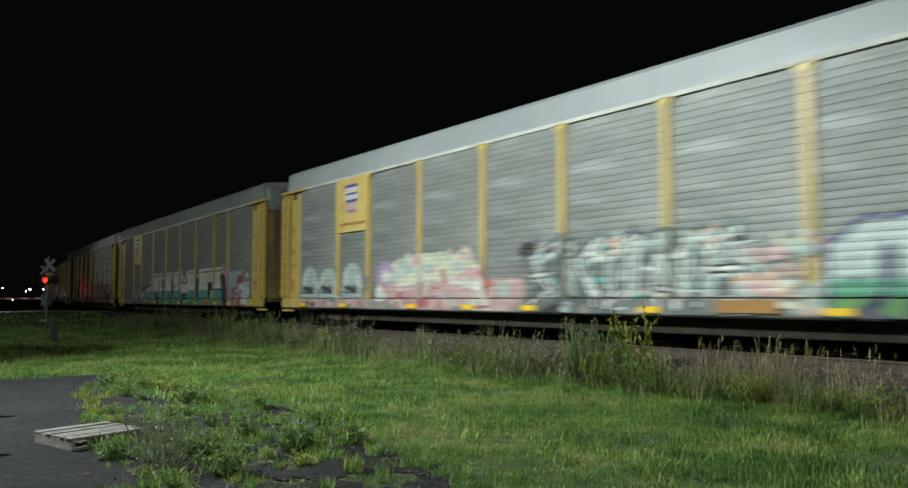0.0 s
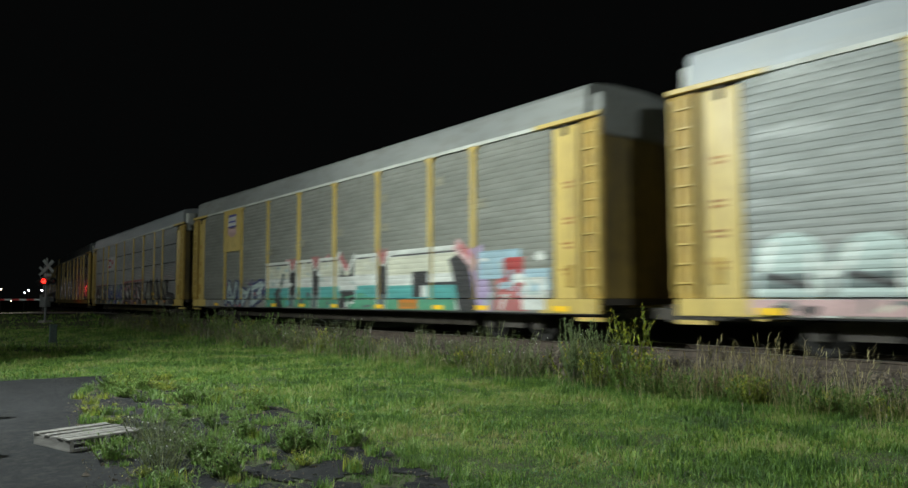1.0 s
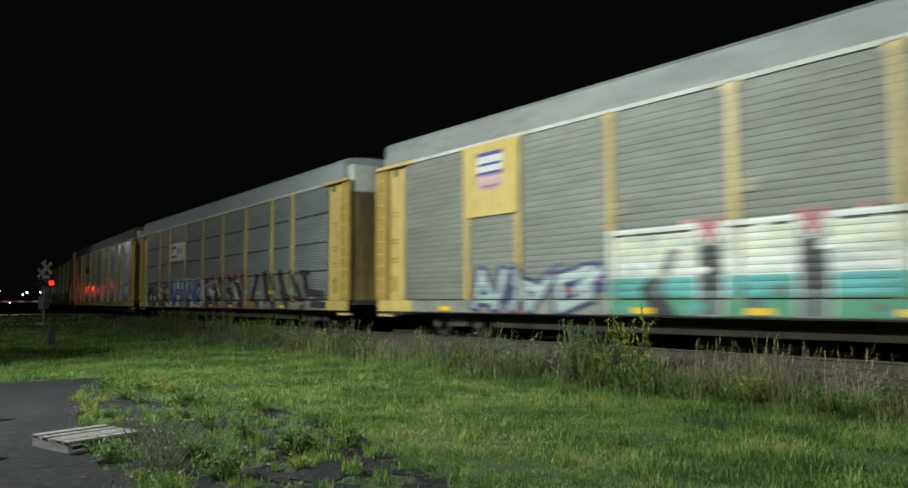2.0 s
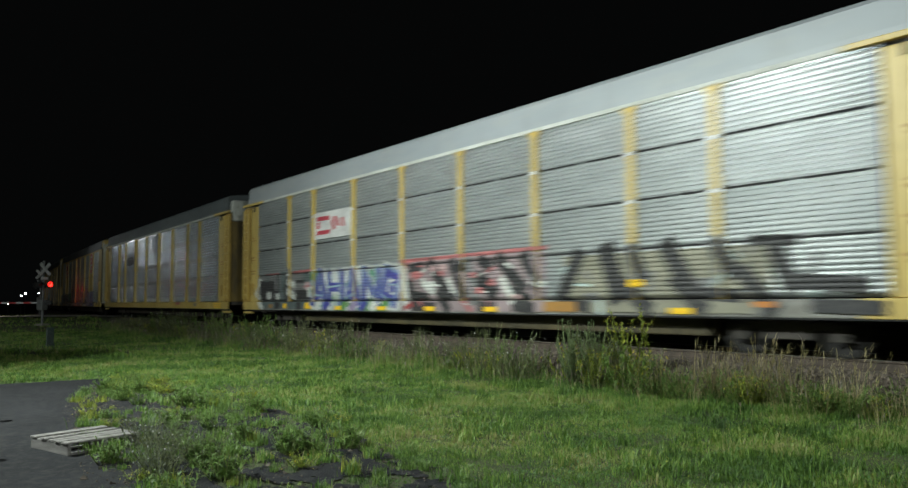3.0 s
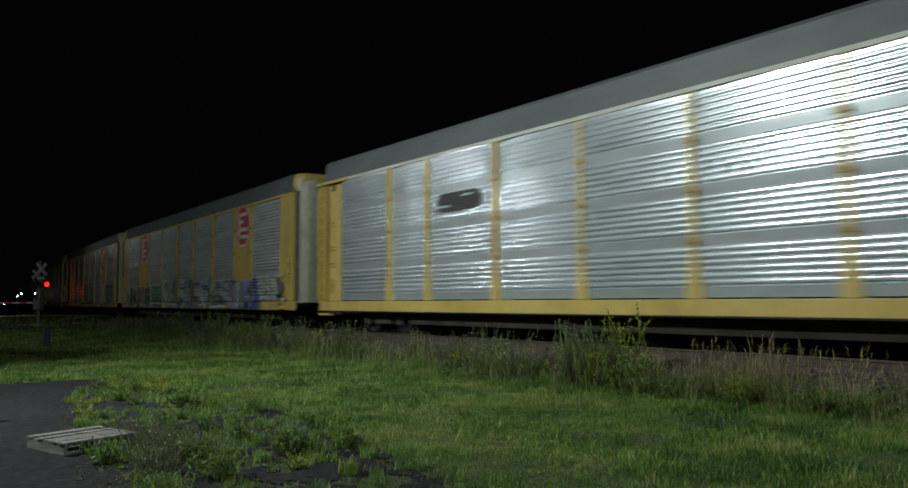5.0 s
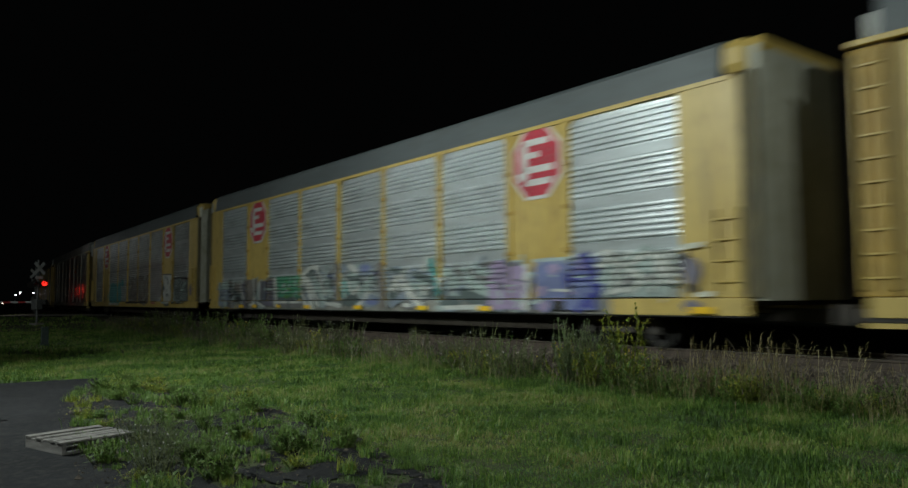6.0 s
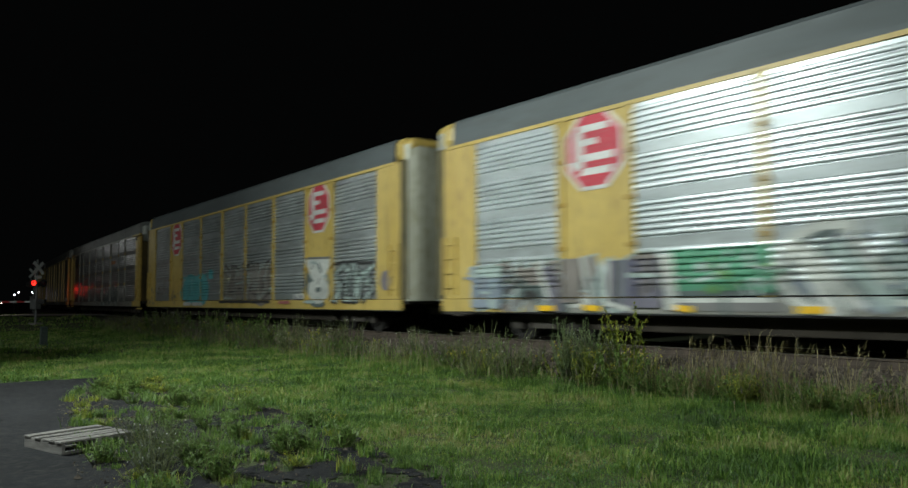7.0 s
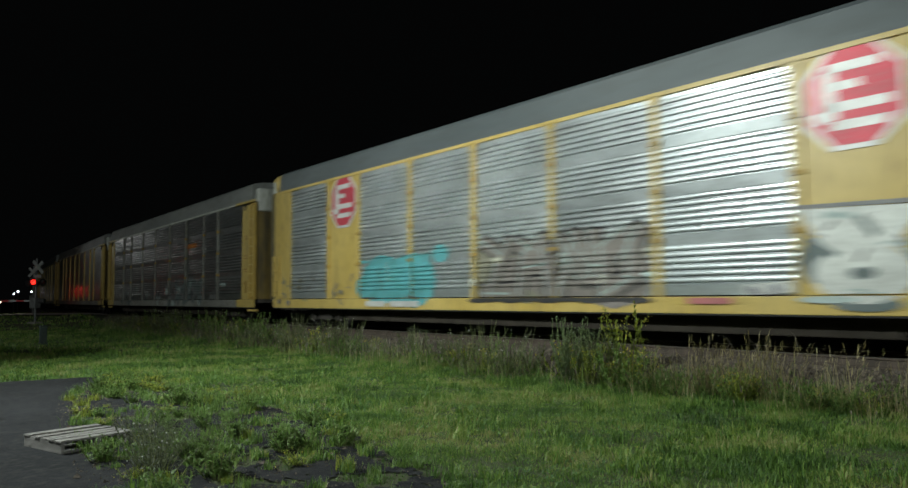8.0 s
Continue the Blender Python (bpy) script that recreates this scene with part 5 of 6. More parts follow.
def lawn():
    r = np.random.RandomState(11)
    out = []

    def sow(n, x0, x1, y0, y1, h, w):
        for x, y in zip(r.uniform(x0, x1, n), r.uniform(y0, y1, n)):
            d = x - BEND * y * y
            if d > 11.35 or x < 0.12 * y - 0.4:
                continue
            p = pave(x, y)
            if p > 0.42 or (p > 0.03 and r.rand() > 0.22):
                continue
            if road_off(x, y) < 4:
                continue
            tuft = 0.8 + 0.9 * noise.noise((x * 0.8, y * 0.8, 4)) + 0.5 * noise.noise((x * 4, y * 4, 5))
            if d > 9.6:
                tuft *= 1.5
            if r.rand() > 0.55 + 0.6 * tuft:
                continue
            hh = h * max(0.35, tuft) * r.uniform(0.6, 1.3)
            out.append((x, y, ground_z(x, y) - 0.004, hh, w * r.uniform(0.7, 1.3), r.uniform(0.1, 0.95), r.uniform(0, math.tau)))

    sow(270000, 0.5, 11.5, 2.0, 12.0, 0.060, 0.0068)
    sow(120000, 0.8, 12.0, 12.0, 24.0, 0.070, 0.013)
    # taller tufts
    for _ in range(5200):
        x, y = r.uniform(0.8, 11.2), 2.2 + 24 * r.rand() ** 1.4
        d = x - BEND * y * y
        if d > 11.2 or x < 0.12 * y - 0.2 or pave(x, y) > 0.42 or noise.noise((x * 0.7, y * 0.7, 14)) < -0.1:
            continue
        s = r.uniform(0.7, 1.5)
        for _ in range(int(16 * s)):
            out.append((x + r.normal(0, 0.035 * s), y + r.normal(0, 0.035 * s), ground_z(x, y) - 0.004, 0.10 * s * r.uniform(0.5, 1.3), 0.010 + 0.0003 * y, r.uniform(0.1, 1.0), r.uniform(0, math.tau)))
    sow(34000, 2.0, 13.5, 24.0, 48.0, 0.12, 0.03)
    sow(9000, 2.0, 16.0, 48.0, 80.0, 0.14, 0.06)
    blades("grass", out, M_GRASS, "green lawn grass, uneven and partly dry", "grass")


lawn()


def clover():
    """Low broad leaves in patches through the lawn, and yellowish flecks."""
    r = np.random.RandomState(19)
    dark, light = [], []
    for _ in range(60000):
        x, y = r.uniform(2.0, 11.2), 2.2 + 18 * r.rand() ** 1.3
        d = x - BEND * y * y
        if d > 11.2 or x < 0.12 * y or pave(x, y) > 0.05:
            continue
        n = noise.noise((x * 0.9, y * 0.9, 23)) + 0.5 * noise.noise((x * 3.1, y * 3.1, 24))
        z, s = ground_z(x, y), r.uniform(0.012, 0.024) * (1 + 0.02 * y)
        if n > 0.1 and r.rand() < 0.6:
            dark.append((x, y, z + r.uniform(0.01, 0.05), s, s * 0.6, r.uniform(1.2, 3.0), r.uniform(0, math.tau)))
        elif n < -0.22 and r.rand() < 0.3 or r.rand() < 0.02:
            light.append((x, y, z + r.uniform(0.03, 0.10), s * 0.8, s * 0.5, r.uniform(0.8, 2.6), r.uniform(0, math.tau)))
    blades("clover", dark, M_CLOVER, "low green clover patches in the lawn", "clover")
    blades("yellow_clover", light, M_WEED_YELLOW, "small yellow-green flecks of clover in the lawn", "clover")


clover()


def weed(name, label, h, stems, leaves, leaf, mat, bloom=None, blooms=0, spread=0.3, seed=0, narrow=0.3):
    """A leafy plant: thin stems, many leaves, small flowers."""
    r = np.random.RandomState(seed)
    top = thing(name, label, "plant", "weeds beside the track")
    bm = bmesh.new()
    tips, lv = [], []
    for i in range(stems):
        a, q = r.uniform(0, math.tau), spread * math.sqrt(r.rand())
        hh = h * r.uniform(0.6, 1.0)
        foot, tip = Vector((0.35 * q * math.cos(a), 0.35 * q * math.sin(a), -0.02)), Vector((1.2 * q * math.cos(a), 1.2 * q * math.sin(a), hh))
        bend = 0.09 * h
        mid = (foot + tip) / 2 + Vector((r.uniform(-bend, bend), r.uniform(-bend, bend), 0))
        tube(bm, foot, mid, 0.005, 0.004, 5)
        tube(bm, mid, tip, 0.004, 0.0015, 5)
        tips.append(tip)
        for _ in range(leaves):
            k = r.uniform(0.12, 1.0)
            p = foot.lerp(mid, k * 2) if k < 0.5 else mid.lerp(tip, k * 2 - 1)
            size = leaf * r.uniform(0.5, 1.2) * (1.15 - 0.5 * k)
            lv.append((p.x, p.y, p.z, size, size * narrow, r.uniform(0.7, 2.8), r.uniform(0, math.tau)))
    tagged(part("stem", bm, M_STEM, top), kind="stuff")
    tagged(blades("leaves", lv, mat, "", "", parent=top), kind="stuff")
    if bloom:
        bm = bmesh.new()
        for _ in range(blooms):
            t = tips[r.randint(len(tips))]
            bmesh.ops.create_icosphere(bm, subdivisions=1, radius=r.uniform(0.005, 0.011), matrix=Matrix.Translation(t + Vector((r.uniform(-0.07, 0.07), r.uniform(-0.07, 0.07), -abs(r.normal(0, 0.09))))))
        tagged(part("bloom", bm, bloom, top), kind="stuff")
    return top


def stand(ob, x, y, turn=0.0, size=1.0):
    ob.matrix_basis = pose(x, y, ground_z(x, y), 0, 0, turn) @ Matrix.Diagonal((size, size, size, 1))
    return ob


stand(weed("bushy_weed", "tall dark green bushy weed beside the track", 1.25, 44, 90, 0.07, M_BUSH, M_BLOOM_WHITE, 10, 0.42, 1, 0.22), 10.75, 9.85)
stand(weed("bushy_weed", "tall dark green bushy weed beside the track", 1.05, 36, 80, 0.07, M_BUSH, None, 0, 0.4, 2, 0.22), 11.0, 9.45)
stand(weed("flowering_weed", "yellow-green flowering weed with tall stems", 1.4, 16, 46, 0.12, M_WEED_YELLOW, M_BLOOM, 60, 0.4, 3, 0.32), 11.3, 9.0)
stand(weed("flowering_weed", "yellow-green flowering weed with tall stems", 0.75, 16, 30, 0.09, M_WEED_YELLOW, M_BLOOM, 60, 0.35, 4, 0.3), 10.55, 9.3)
stand(weed("flowering_weed", "low yellow-green flowering weed in the grass", 0.55, 16, 24, 0.08, M_WEED_YELLOW, M_BLOOM, 60, 0.35, 5, 0.3), 10.9, 13.3)
stand(weed("flowering_weed", "yellow-green flowering weed in the grass", 0.55, 14, 30, 0.08, M_WEED_YELLOW, M_BLOOM, 60, 0.3, 6, 0.3), 10.45, 6.2)
stand(weed("green_clump", "low dark green leafy clump beside the ballast", 0.38, 36, 34, 0.08, M_WEED, None, 0, 0.7, 7, 0.3), 10.8, 5.1)
stand(weed("green_clump", "low dark green leafy clump beside the ballast", 0.4, 30, 34, 0.08, M_WEED, None, 0, 0.6, 8, 0.3), 10.6, 7.9)
kinds = [weed("green_weed", "leafy green weed beside the track", 0.6, 12, 26, 0.085, M_WEED, None, 0, 0.32, 11),
         weed("pale_weed", "pale grey-green weed with faint blooms", 0.62, 16, 22, 0.07, M_WEED_PALE, M_BLOOM_WHITE, 10, 0.34, 12),
         weed("flowering_weed", "yellow flowering weed beside the track", 0.6, 10, 20, 0.08, M_WEED_YELLOW, M_BLOOM, 40, 0.3, 13),
         weed("pale_weed", "pale grey-green weed with faint blooms", 0.75, 18, 20, 0.06, M_WEED_PALE, M_BLOOM_WHITE, 8, 0.4, 14)]
rnd = random.Random(21)
for i in range(175):
    y = 4.0 + 42 * (i + rnd.random()) / 175
    d = rnd.triangular(9.9, 11.5, 10.7)
    if d < 10.4 and rnd.random() < 0.5:
        d += 0.6
    x = d + BEND * y * y
    k = kinds[rnd.choice([0, 0, 1, 1, 2, 2, 3, 3])] if y > 8 else kinds[rnd.choice([0, 0, 0, 2])]
    sz = rnd.choice((0.5, 0.7, 0.9, 1.25)) * rnd.uniform(0.8, 1.2) if y > 8 else rnd.uniform(0.55, 0.95)
    ob = copy_thing(k, pose(x, y, ground_z(x, y), 0, 0, rnd.uniform(0, 360)))
    ob.scale = (sz, sz, sz)
for i in range(26):                        # a taller stand farther along the ballast
    y = 19.0 + 19.0 * (i + rnd.random()) / 26
    x = rnd.uniform(10.5, 11.3) + BEND * y * y
    sz = rnd.uniform(1.2, 1.9)
    ob = copy_thing(kinds[rnd.choice([0, 0, 1, 3])], pose(x, y, ground_z(x, y), 0, 0, rnd.uniform(0, 360)))
    ob.scale = (sz, sz, sz)
for i in range(len(kinds)):
    stand(kinds[i], 10.6 + 0.2 * i + BEND * 400, 18.0 + 3 * i)
pts = []
for _ in range(4200):
    y = rnd.uniform(4.4, 17.6)
    a, b = lerp_table(y, PAVE_EDGE), lerp_table(y, PATCH_EDGE)
    x = rnd.uniform(a - 0.25, b + 0.1)
    pts.append((x, y, ground_z(x, y) + 0.018, rnd.uniform(0.005, 0.016) if rnd.random() < 0.96 else rnd.uniform(0.025, 0.05)))
lumps("loose_gravel", pts, M_STONE, "loose brown gravel and crumbs of asphalt", "gravel", 8)
# weeds that push up through the broken asphalt
yard = [weed("grey_weed", "dusty grey-green weed beside the pallet", 0.42, 26, 30, 0.045, M_WEED_DARK, M_BLOOM_WHITE, 6, 0.36, 31, 0.3),
        weed("low_weed", "low bright green weed in broken asphalt", 0.26, 18, 20, 0.055, M_WEED, None, 0, 0.2, 32, 0.35),
        weed("low_weed", "low yellow-green weed in broken asphalt", 0.15, 18, 16, 0.042, M_WEED_YELLOW, M_BLOOM, 14, 0.2, 33, 0.35)]
stand(yard[0], 2.45, 7.95)
for dx, dy, s in ((0.25, 0.75, 0.9), (-0.1, -0.55, 0.9), (0.4, -0.2, 0.75), (0.3, 1.5, 0.8), (0.55, 0.4, 0.7)):
    ob = copy_thing(yard[0], pose(2.45 + dx, 7.95 + dy, 0, 0, 0, 200 * dx))
    ob.scale = (s, s, s)
stand(yard[1], 3.0, 8.9)
stand(yard[2], 3.6, 7.0)
rnd = random.Random(33)
made = 0
while made < 64:
    y = rnd.uniform(4.6, 17.2)
    a, b = lerp_table(y, PAVE_EDGE), lerp_table(y, PATCH_EDGE)
    x = rnd.uniform(a - 0.1, b + 0.3)
    if noise.noise((x * 2.1, y * 1.3, 7)) > 0.2:
        continue
    s = rnd.uniform(0.5, 1.35)
    ob = copy_thing(yard[rnd.choice([1, 1, 2])], pose(x, y, ground_z(x, y), 0, 0, rnd.uniform(0, 360)))
    ob.scale = (s, s, s)
    made += 1


tufts = []
for j in range(3):
    r = np.random.RandomState(80 + j)
    t = thing("grass_tuft", "bright green grass tuft growing in broken asphalt", "grass tuft", "tufts in the asphalt")
    lv = [(r.normal(0, 0.06), r.normal(0, 0.06), -0.01, 0.17 * r.uniform(0.4, 1.2), 0.012, r.uniform(0.1, 0.9), r.uniform(0, math.tau)) for _ in range(70)]
    tagged(blades("blade", lv, (M_WEED, M_WEED_YELLOW, M_GRASS)[j], "", "", parent=t), kind="stuff")
    stand(t, 3.3 + 0.5 * j, 8.0 + 0.7 * j)
    tufts.append(t)
rnd = random.Random(35)
made = 0
while made < 190:
    y = rnd.uniform(4.6, 17.4)
    a, b = lerp_table(y, PAVE_EDGE), lerp_table(y, PATCH_EDGE)
    x = rnd.uniform(a - 0.15, b + 0.2)
    s = rnd.uniform(0.35, 1.15)
    ob = copy_thing(tufts[rnd.choice([0, 0, 1, 2, 2])], pose(x, y, ground_z(x, y) + 0.01, 0, 0, rnd.uniform(0, 360)))
    ob.scale = (s, s, s * rnd.uniform(0.7, 1.2))
    made += 1


def seed_grass():
    """Tall seeding grass along the foot of the ballast."""
    r = np.random.RandomState(41)
    straw, heads, green, ears = [], [], [], []
    for _ in range(17000):
        y = 2.5 + 46 * r.rand() ** 1.25
        d = 10.75 + r.normal(0, 0.38)
        dry = 0.75 if y < 9 else 0.3
        x = d + BEND * y * y
        if d > 11.8 or (y < 9.5 and r.rand() < 0.3):
            continue
        clump = noise.noise((x * 1.6, y * 1.6, 12))
        if clump < (-0.12 if y > 9.5 else -0.02):
            continue
        h = (0.36 if y > 9 else 0.45) * (0.35 + 1.4 * clump + 0.9 * r.rand() ** 1.5)
        if y < 8.2 and r.rand() < 0.12:
            h += 0.35
        lean, turn = (r.uniform(0.05, 0.5) if y > 9.5 else r.uniform(0.15, 0.9)), r.uniform(0, math.tau)
        z = ground_z(x, y)
        (straw if r.rand() < dry else green).append((x, y, z, h, 0.004 + 0.00028 * y, lean, turn))
        if r.rand() < 0.3:
            k = lean * h
            heads.append((x + math.cos(turn) * k * 0.75, y + math.sin(turn) * k * 0.75, z + h * (0.75 - 0.18 * lean), h * 0.3, 0.016 + 0.0006 * y, lean * 1.6, turn))
    for _ in range(46):                    # tall arching clumps in the dry stretch
        y0, d0 = 3.2 + 4.3 * r.rand() ** 0.8, 10.9 + r.normal(0, 0.22)
        for _ in range(r.randint(4, 10)):
            y, d = y0 + r.normal(0, 0.09), d0 + r.normal(0, 0.07)
            x = d + BEND * y * y
            h, lean, turn = r.uniform(0.45, 1.05), r.uniform(0.08, 0.55), r.normal(-1.57, 1.0)
            z = ground_z(x, y)
            straw.append((x, y, z, h, r.uniform(0.004, 0.008), lean, turn))
            tx, ty, tz = x + math.cos(turn) * lean * h * 0.8, y + math.sin(turn) * lean * h * 0.8, z + h * (0.86 - 0.15 * lean)
            for k in range(2):
                ears.append((tx, ty, tz - 0.06 * k, 0.15 * r.uniform(0.5, 1.2), r.uniform(0.006, 0.012), r.uniform(0.5, 1.3), turn + r.normal(0, 0.3)))
            if r.rand() < 0.6:
                straw.append((x, y, z, h * r.uniform(0.4, 0.7), 0.010, r.uniform(0.4, 1.1), r.uniform(0, math.tau)))
    blades("seed_ears", ears, M_STRAW, "drooping straw-coloured ears of tall grass", "grass")
    blades("dry_grass", straw, M_STRAW, "tall dry straw-coloured grass along the ballast", "grass")
    blades("seed_heads", heads, M_SEED, "purple-grey seed heads of tall grass", "grass")
    blades("tall_grass", green, M_WEED, "tall green grass along the ballast", "grass")


seed_grass()


# ---- yard things ----
M_WOOD = surface("weathered_pallet_wood", (0.14, 0.133, 0.125), (0.25, 0.24, 0.225), 2.5, (0.75, 0.95), 0, (0.14, 0.12, 0.10), 0.5, stretch=(1, 8, 8), bump=0.3, vary=0.15)


def pallet():
    p = thing("pallet", "weathered grey wooden pallet lying on the asphalt", "pallet", at=pose(1.66, 9.83, 0.02, 0, 0, -75) @ Matrix.Diagonal((0.82, 0.84, 1.0, 1)))
    for i in range(3):       # stringers across the boards
        part("stringer", boxed(0.0, 1.02, i * 0.47, i * 0.47 + 0.045, 0.0 if i == 0 else 0.02, 0.115, 0.004), M_WOOD, p)
    for i, (a, w) in enumerate(((0.0, 0.16), (0.29, 0.14), (0.50, 0.13), (0.68, 0.13), (0.86, 0.16))):
        part("board", boxed(a, a + w, -0.01, 1.0, 0.116, 0.135, 0.003), M_WOOD, p).matrix_basis = pose(0, 0, 0, 0, random.Random(i).uniform(-0.3, 0.3), random.Random(i).uniform(-0.6, 0.6))
    for a in (0.0, 0.5, 1.0):
        part("bottom_board", boxed(a * 0.91, a * 0.91 + 0.11, 0.046, 1.0, 0.0, 0.019, 0.003), M_WOOD, p)
    return p


pallet()

M_PEDESTAL = surface("green_plastic_pedestal", (0.035, 0.06, 0.055), (0.05, 0.085, 0.075), 3, (0.5, 0.7), 0, (0.2, 0.2, 0.18), 0.3)
gz = ground_z(5.85, 31.6)
ped = thing("utility_pedestal", "green plastic utility pedestal in the grass", "utility box", at=pose(5.85, 31.6, gz))
part("base", boxed(-0.14, 0.14, -0.12, 0.12, -0.05, 0.12, 0.02), M_PEDESTAL, ped)
part("body", boxed(-0.12, 0.12, -0.10, 0.10, 0.1, 0.66, 0.03), M_PEDESTAL, ped)
part("cap", boxed(-0.13, 0.13, -0.11, 0.11, 0.64, 0.74, 0.04), M_PEDESTAL, ped)

# crossing signals
M_MAST = surface("aluminium_mast", (0.13, 0.135, 0.135), (0.2, 0.205, 0.205), 4, (0.5, 0.7), 0.3)
M_SIGN = surface("faded_white_sign", (0.42, 0.43, 0.43), (0.56, 0.57, 0.56), 4, (0.5, 0.7), 0, (0.3, 0.3, 0.28), 0.3)
M_HOOD = surface("black_signal_paint", (0.02, 0.02, 0.02), (0.035, 0.035, 0.035), 4, (0.5, 0.7))
M_LENS = surface("unlit_red_lens", (0.10, 0.01, 0.01), (0.14, 0.012, 0.012), 4, (0.15, 0.3))
M_LIT = glow("lit_red_lens", (1.0, 0.02, 0.012), 6)
M_STRIPE = surface("red_reflective_stripe", (0.35, 0.03, 0.03), (0.42, 0.04, 0.04), 4, (0.4, 0.6))


def crossing_signal(x, y, turn, gate):
    z = ground_z(x, y)
    s = thing("crossing_signal", "railway crossing mast with white crossbuck and flashing red lamps", "crossing signal", "crossing signals", at=pose(x, y, z, 0, 0, turn))
    part("foundation", boxed(-0.3, 0.3, -0.3, 0.3, -0.1, 0.12, 0.03), M_ROAD, s)
    part("mast", tube(bmesh.new(), (0, 0, 0.1), (0, 0, 4.0), 0.07, 0.065, 14), M_MAST, s)
    part("cap", tube(bmesh.new(), (0, 0, 3.99), (0, 0, 4.07), 0.075, 0.02, 14), M_MAST, s)
    for a in (-45, 45):
        bm = boxed(-0.5, 0.5, -0.012, 0.012, -0.1, 0.1, 0.004)
        part("crossbuck_blade", bm, M_SIGN, s, "white crossbuck blade").matrix_basis = pose(0, -0.10 - 0.026 * (a > 0), 3.52, 0, a, 0)
    part("track_sign", boxed(-0.26, 0.26, -0.115, -0.095, 2.86, 3.04, 0.01), M_SIGN, s)
    part("cross_arm", tube(bmesh.new(), (-0.42, -0.1, 2.58), (0.42, -0.1, 2.58), 0.03), M_HOOD, s)
    for q in (-1, 1):
        part("backing_disc", tube(bmesh.new(), (q * 0.36, -0.13, 2.58), (q * 0.36, -0.15, 2.58), 0.25, seg=24), M_HOOD, s)
        part("lamp_lens", tube(bmesh.new(), (q * 0.36, -0.16, 2.58), (q * 0.36, -0.19, 2.58), 0.10, seg=18), M_LENS, s)
        bm = bmesh.new()
        for i in range(9):
            a0, a1 = math.radians(-10 + i * 200 / 9), math.radians(-10 + (i + 1) * 200 / 9)
            bm.faces.new([bm.verts.new((q * 0.36 + 0.13 * math.cos(t), d, 2.58 + 0.13 * math.sin(t))) for t, d in ((a0, -0.15), (a1, -0.15), (a1, -0.34), (a0, -0.34))])
        part("hood", bm, M_HOOD, s)
    part("gate_box", boxed(-0.22, 0.22, -0.2, 0.28, 0.95, 1.6, 0.04), M_MAST, s)
    if gate:
        g = new("gate_arm")
        g.parent = s
        g.matrix_basis = pose(0, 0.36, 1.42, 0, 0, gate)
        for i in range(12):
            part("stripe", boxed(-0.03, 0.03, i * 0.5, i * 0.5 + 0.499, -0.05, 0.05), (M_SIGN, M_STRIPE)[i % 2], g)
        part("counterweight", boxed(-0.12, 0.12, -0.9, -0.3, -0.14, 0.14, 0.03), M_HOOD, g)
    return s


SIGNAL = crossing_signal(9.4, 53.4, 30, 15)
crossing_signal(12.4, 71.5, 200, 0)
# wider than the lens itself, so the glowing disc includes the halo
LIT_LENS = part("lit_lens", tube(bmesh.new(), (0, 0, 0), (0, -0.035, 0), 0.15, seg=18), M_LIT, SIGNAL, "oversized glowing disc for the red lamp and its halo")
LIT_POSES = (pose(-0.36, -0.175, 2.58), pose(0.36, -0.175, 2.58))

# distant lights placed to fit the camera's view, on made-up posts
M_WHITE_LIGHT = glow("white_lamp_glass", (0.92, 0.88, 1.0), 14)
M_WARM_LIGHT = glow("warm_lamp_glass", (1.0, 0.8, 0.55), 8)


def far_lamp(x, y, z, mat, r):
    zz = ground_z(x, y)
    t = thing("lamp_post", "distant glowing light on an added dark post", "lamp post", "distant lamps", at=pose(x, y, zz))
    part("post", tube(bmesh.new(), (0, 0, 0), (0, 0, z - zz), 0.07, 0.05), M_HOOD, t)
    bm = bmesh.new()
    bmesh.ops.create_uvsphere(bm, u_segments=14, v_segments=8, radius=r)
    part("globe", bm, mat, t).matrix_basis = pose(0, 0, z - zz)


# view positions with guessed depths; the last stands for a far crossing flasher
for px, py, depth, mat, r in ((56, 499, 104, M_WHITE_LIGHT, 0.11), (49, 503, 100, M_WHITE_LIGHT, 0.09), (79, 499, 108, M_WHITE_LIGHT, 0.10), (9, 497, 95, M_WARM_LIGHT, 0.09), (27, 517, 96, M_WARM_LIGHT, 0.08)):
    k, j = (px - 784) / 1311, (421 - py) / 1311
    far_lamp(depth * (0.615 + 0.787 * k), depth * (0.785 - 0.617 * k), CAM_H + depth * (0.0718 + j), mat, r)


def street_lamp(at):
    """A pole and head added beyond the edge of the view, to go with a light."""
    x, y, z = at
    t = thing("street_lamp", "unseen lamp pole added where a light stands", "street lamp", "yard lamps", at=pose(x - 1.6, y, 0))
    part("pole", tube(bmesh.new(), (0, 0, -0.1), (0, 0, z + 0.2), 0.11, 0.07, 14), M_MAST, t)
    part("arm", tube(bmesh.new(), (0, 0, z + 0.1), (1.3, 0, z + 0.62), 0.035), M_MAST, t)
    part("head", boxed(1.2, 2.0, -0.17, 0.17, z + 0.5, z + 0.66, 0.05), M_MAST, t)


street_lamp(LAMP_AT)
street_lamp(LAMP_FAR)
# poles for the added back, road and far-car lights
street_lamp(FILL_BACK)
street_lamp(FILL_ROAD)
street_lamp(SPOT_CARS)


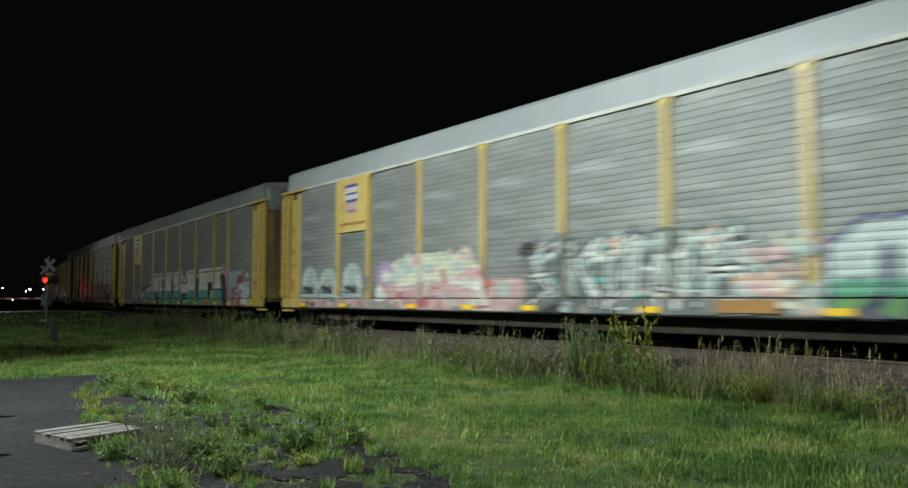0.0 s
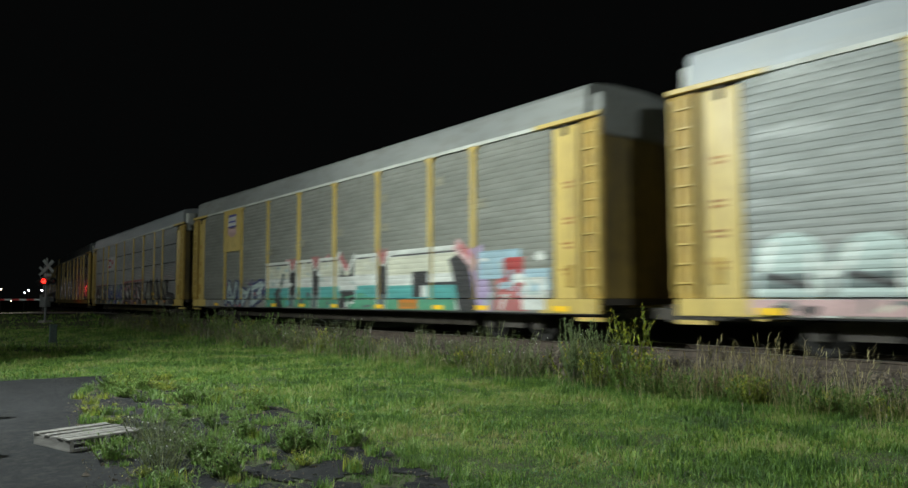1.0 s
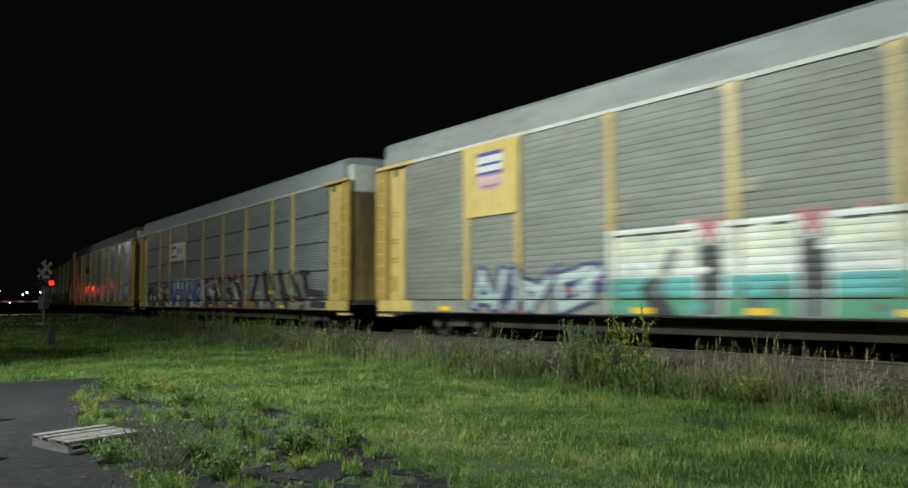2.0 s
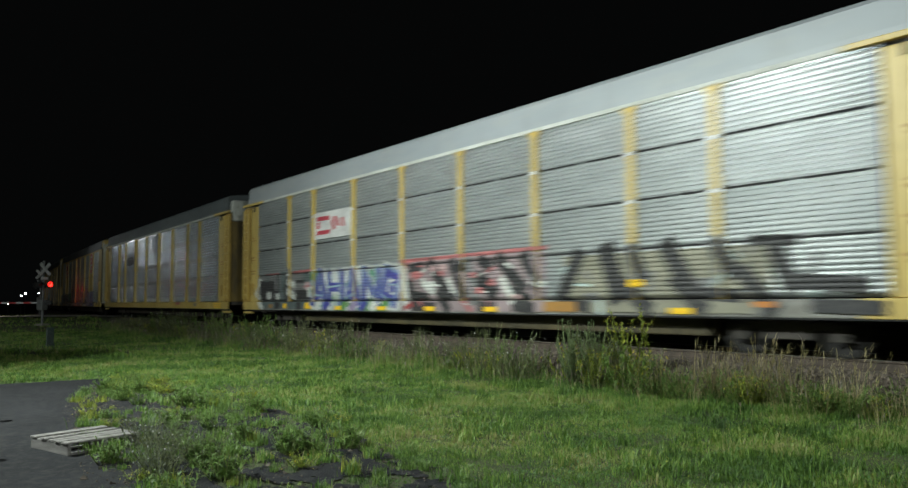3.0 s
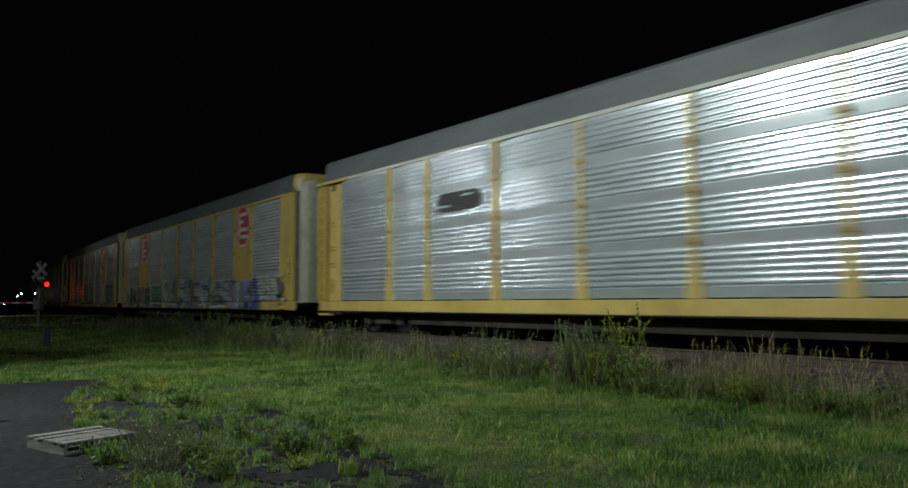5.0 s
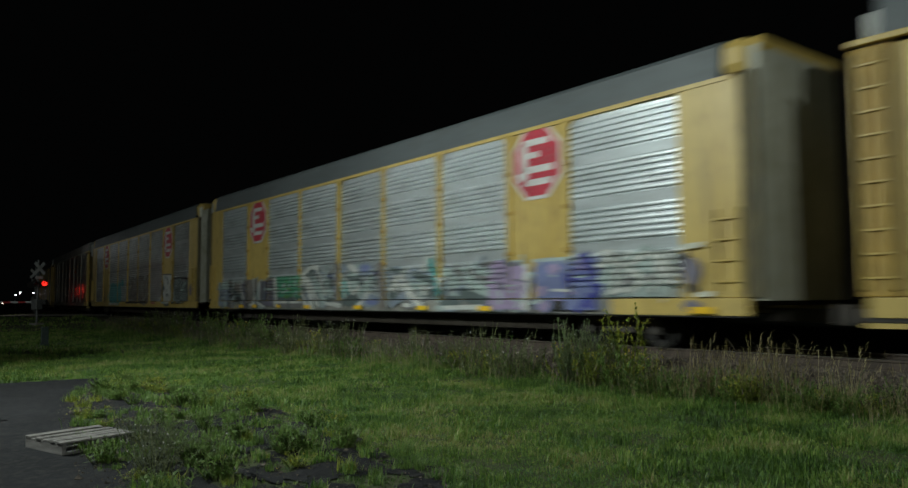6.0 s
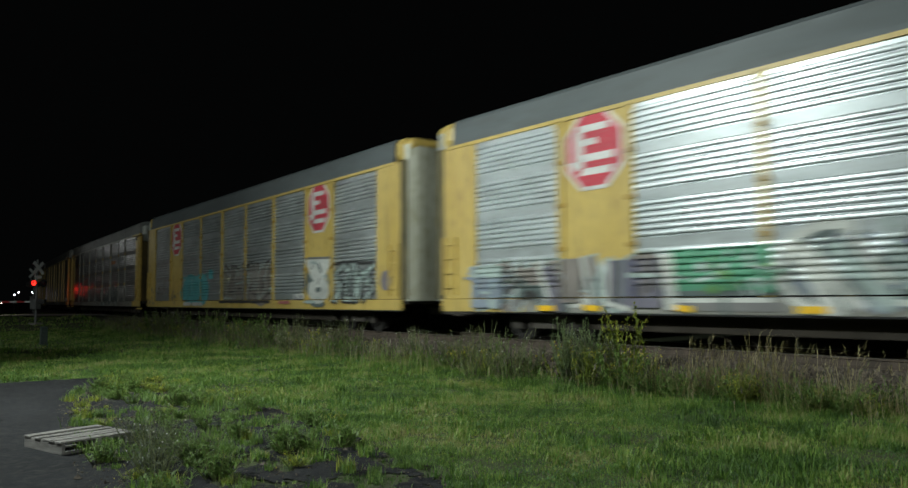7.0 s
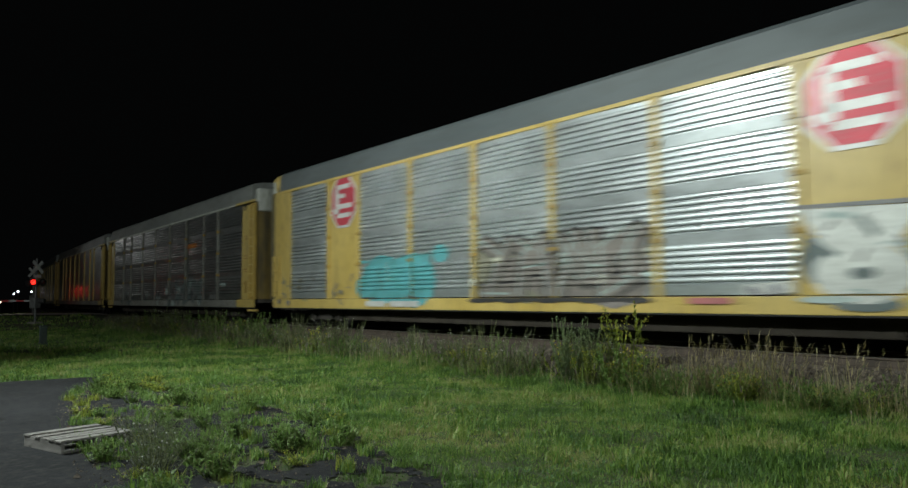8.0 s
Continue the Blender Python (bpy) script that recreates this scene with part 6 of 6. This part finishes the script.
def tree(x, y, mid, wide, tall, seed):
    """An unseen tree added to cast shade over the grass: crown height, half width and half height."""
    r = np.random.RandomState(seed)
    t = thing("tree", "unseen leafy tree added to shade the grass", "tree", "small trees", at=pose(x, y, ground_z(x, y)))
    part("trunk", tube(bmesh.new(), (0, 0, -0.1), (0.1, 0.05, mid - 0.5), 0.13, 0.07, 12), M_STEM, t)
    bm = bmesh.new()
    lv = []
    for i in range(26):
        a, q, up = r.uniform(0, math.tau), math.sqrt(r.rand()), r.uniform(-1, 1)
        w = wide * math.sqrt(1 - 0.7 * up * up)
        tip = Vector((w * q * math.cos(a), w * q * math.sin(a), mid + tall * up))
        tube(bm, (0.08, 0.04, mid - 1.5 + 0.5 * r.rand()), tip, 0.03, 0.008, 6)
        for _ in range(700):
            p = Vector((0.05, 0.02, mid - 0.6)).lerp(tip, r.rand() ** 0.5) + Vector(r.normal(0, 0.2, 3))
            lv.append((p.x, p.y, p.z, 0.2, 0.13, r.uniform(0.3, 1.2), r.uniform(0, math.tau)))
    tagged(part("branch", bm, M_STEM, t), kind="stuff")
    tagged(blades("crown", lv, M_WEED, "", "", parent=t), kind="stuff")


tree(1.05, 21.4, 3.9, 1.05, 1.25, 71)
# the second blocks the street light from the same patch of grass
tree(0.55, 30.4, 3.0, 1.8, 1.3, 72)
# posts added out of view to cast two shadow tips onto the asphalt
for x, y in ((1.3, 12.46), (0.85, 9.77)):
    b = thing("bollard", "unseen bollard added for its shadow on the asphalt", "bollard", "bollards", at=pose(x, y, 0))
    part("post", tube(bmesh.new(), (0, 0, -0.05), (0, 0, 0.92), 0.08, seg=16), M_MAST, b)
    part("cap", tube(bmesh.new(), (0, 0, 0.92), (0, 0, 1.0), 0.08, 0.03, 16), M_YELLOW, b)

# ---- movement ----
def car_pose(k, t):
    """A car on the bent track at a time: its trucks stand on the centre line."""
    s = FIRST + PITCH * k - HALF - SPEED * t
    a, b = s - 10.06, s + 10.06
    xa, xb = track_x(a), track_x(b)
    return pose((xa + xb) / 2, s, RAIL_Z, 0, 0, -math.degrees(math.atan2(xb - xa, b - a)))


def motions():
    for k, car in enumerate(TRAIN):
        walk(car, [(i * 0.5, car_pose(k, i * 0.5)) for i in range(17)])
    step = SPEED / 0.42
    for i in range(len(WHEELS)):
        y, z = WHEELS[i].location.y, WHEELS[i].location.z
        walk(WHEELS[i], [(f / 30, pose(0, y, z, math.degrees(step * f / 30) % 360)) for f in range(241)])
    # the two lamps of the crossing signal flash in turn
    rows, t, on = [(0.0, LIT_POSES[0])], 0.355, 0
    while t < 8.0:
        rows += [(t - 1 / 30, LIT_POSES[on]), (t, LIT_POSES[1 - on])]
        on, t = 1 - on, t + 0.565
    walk(LIT_LENS, rows + [(8.0, LIT_POSES[on])])


motions()
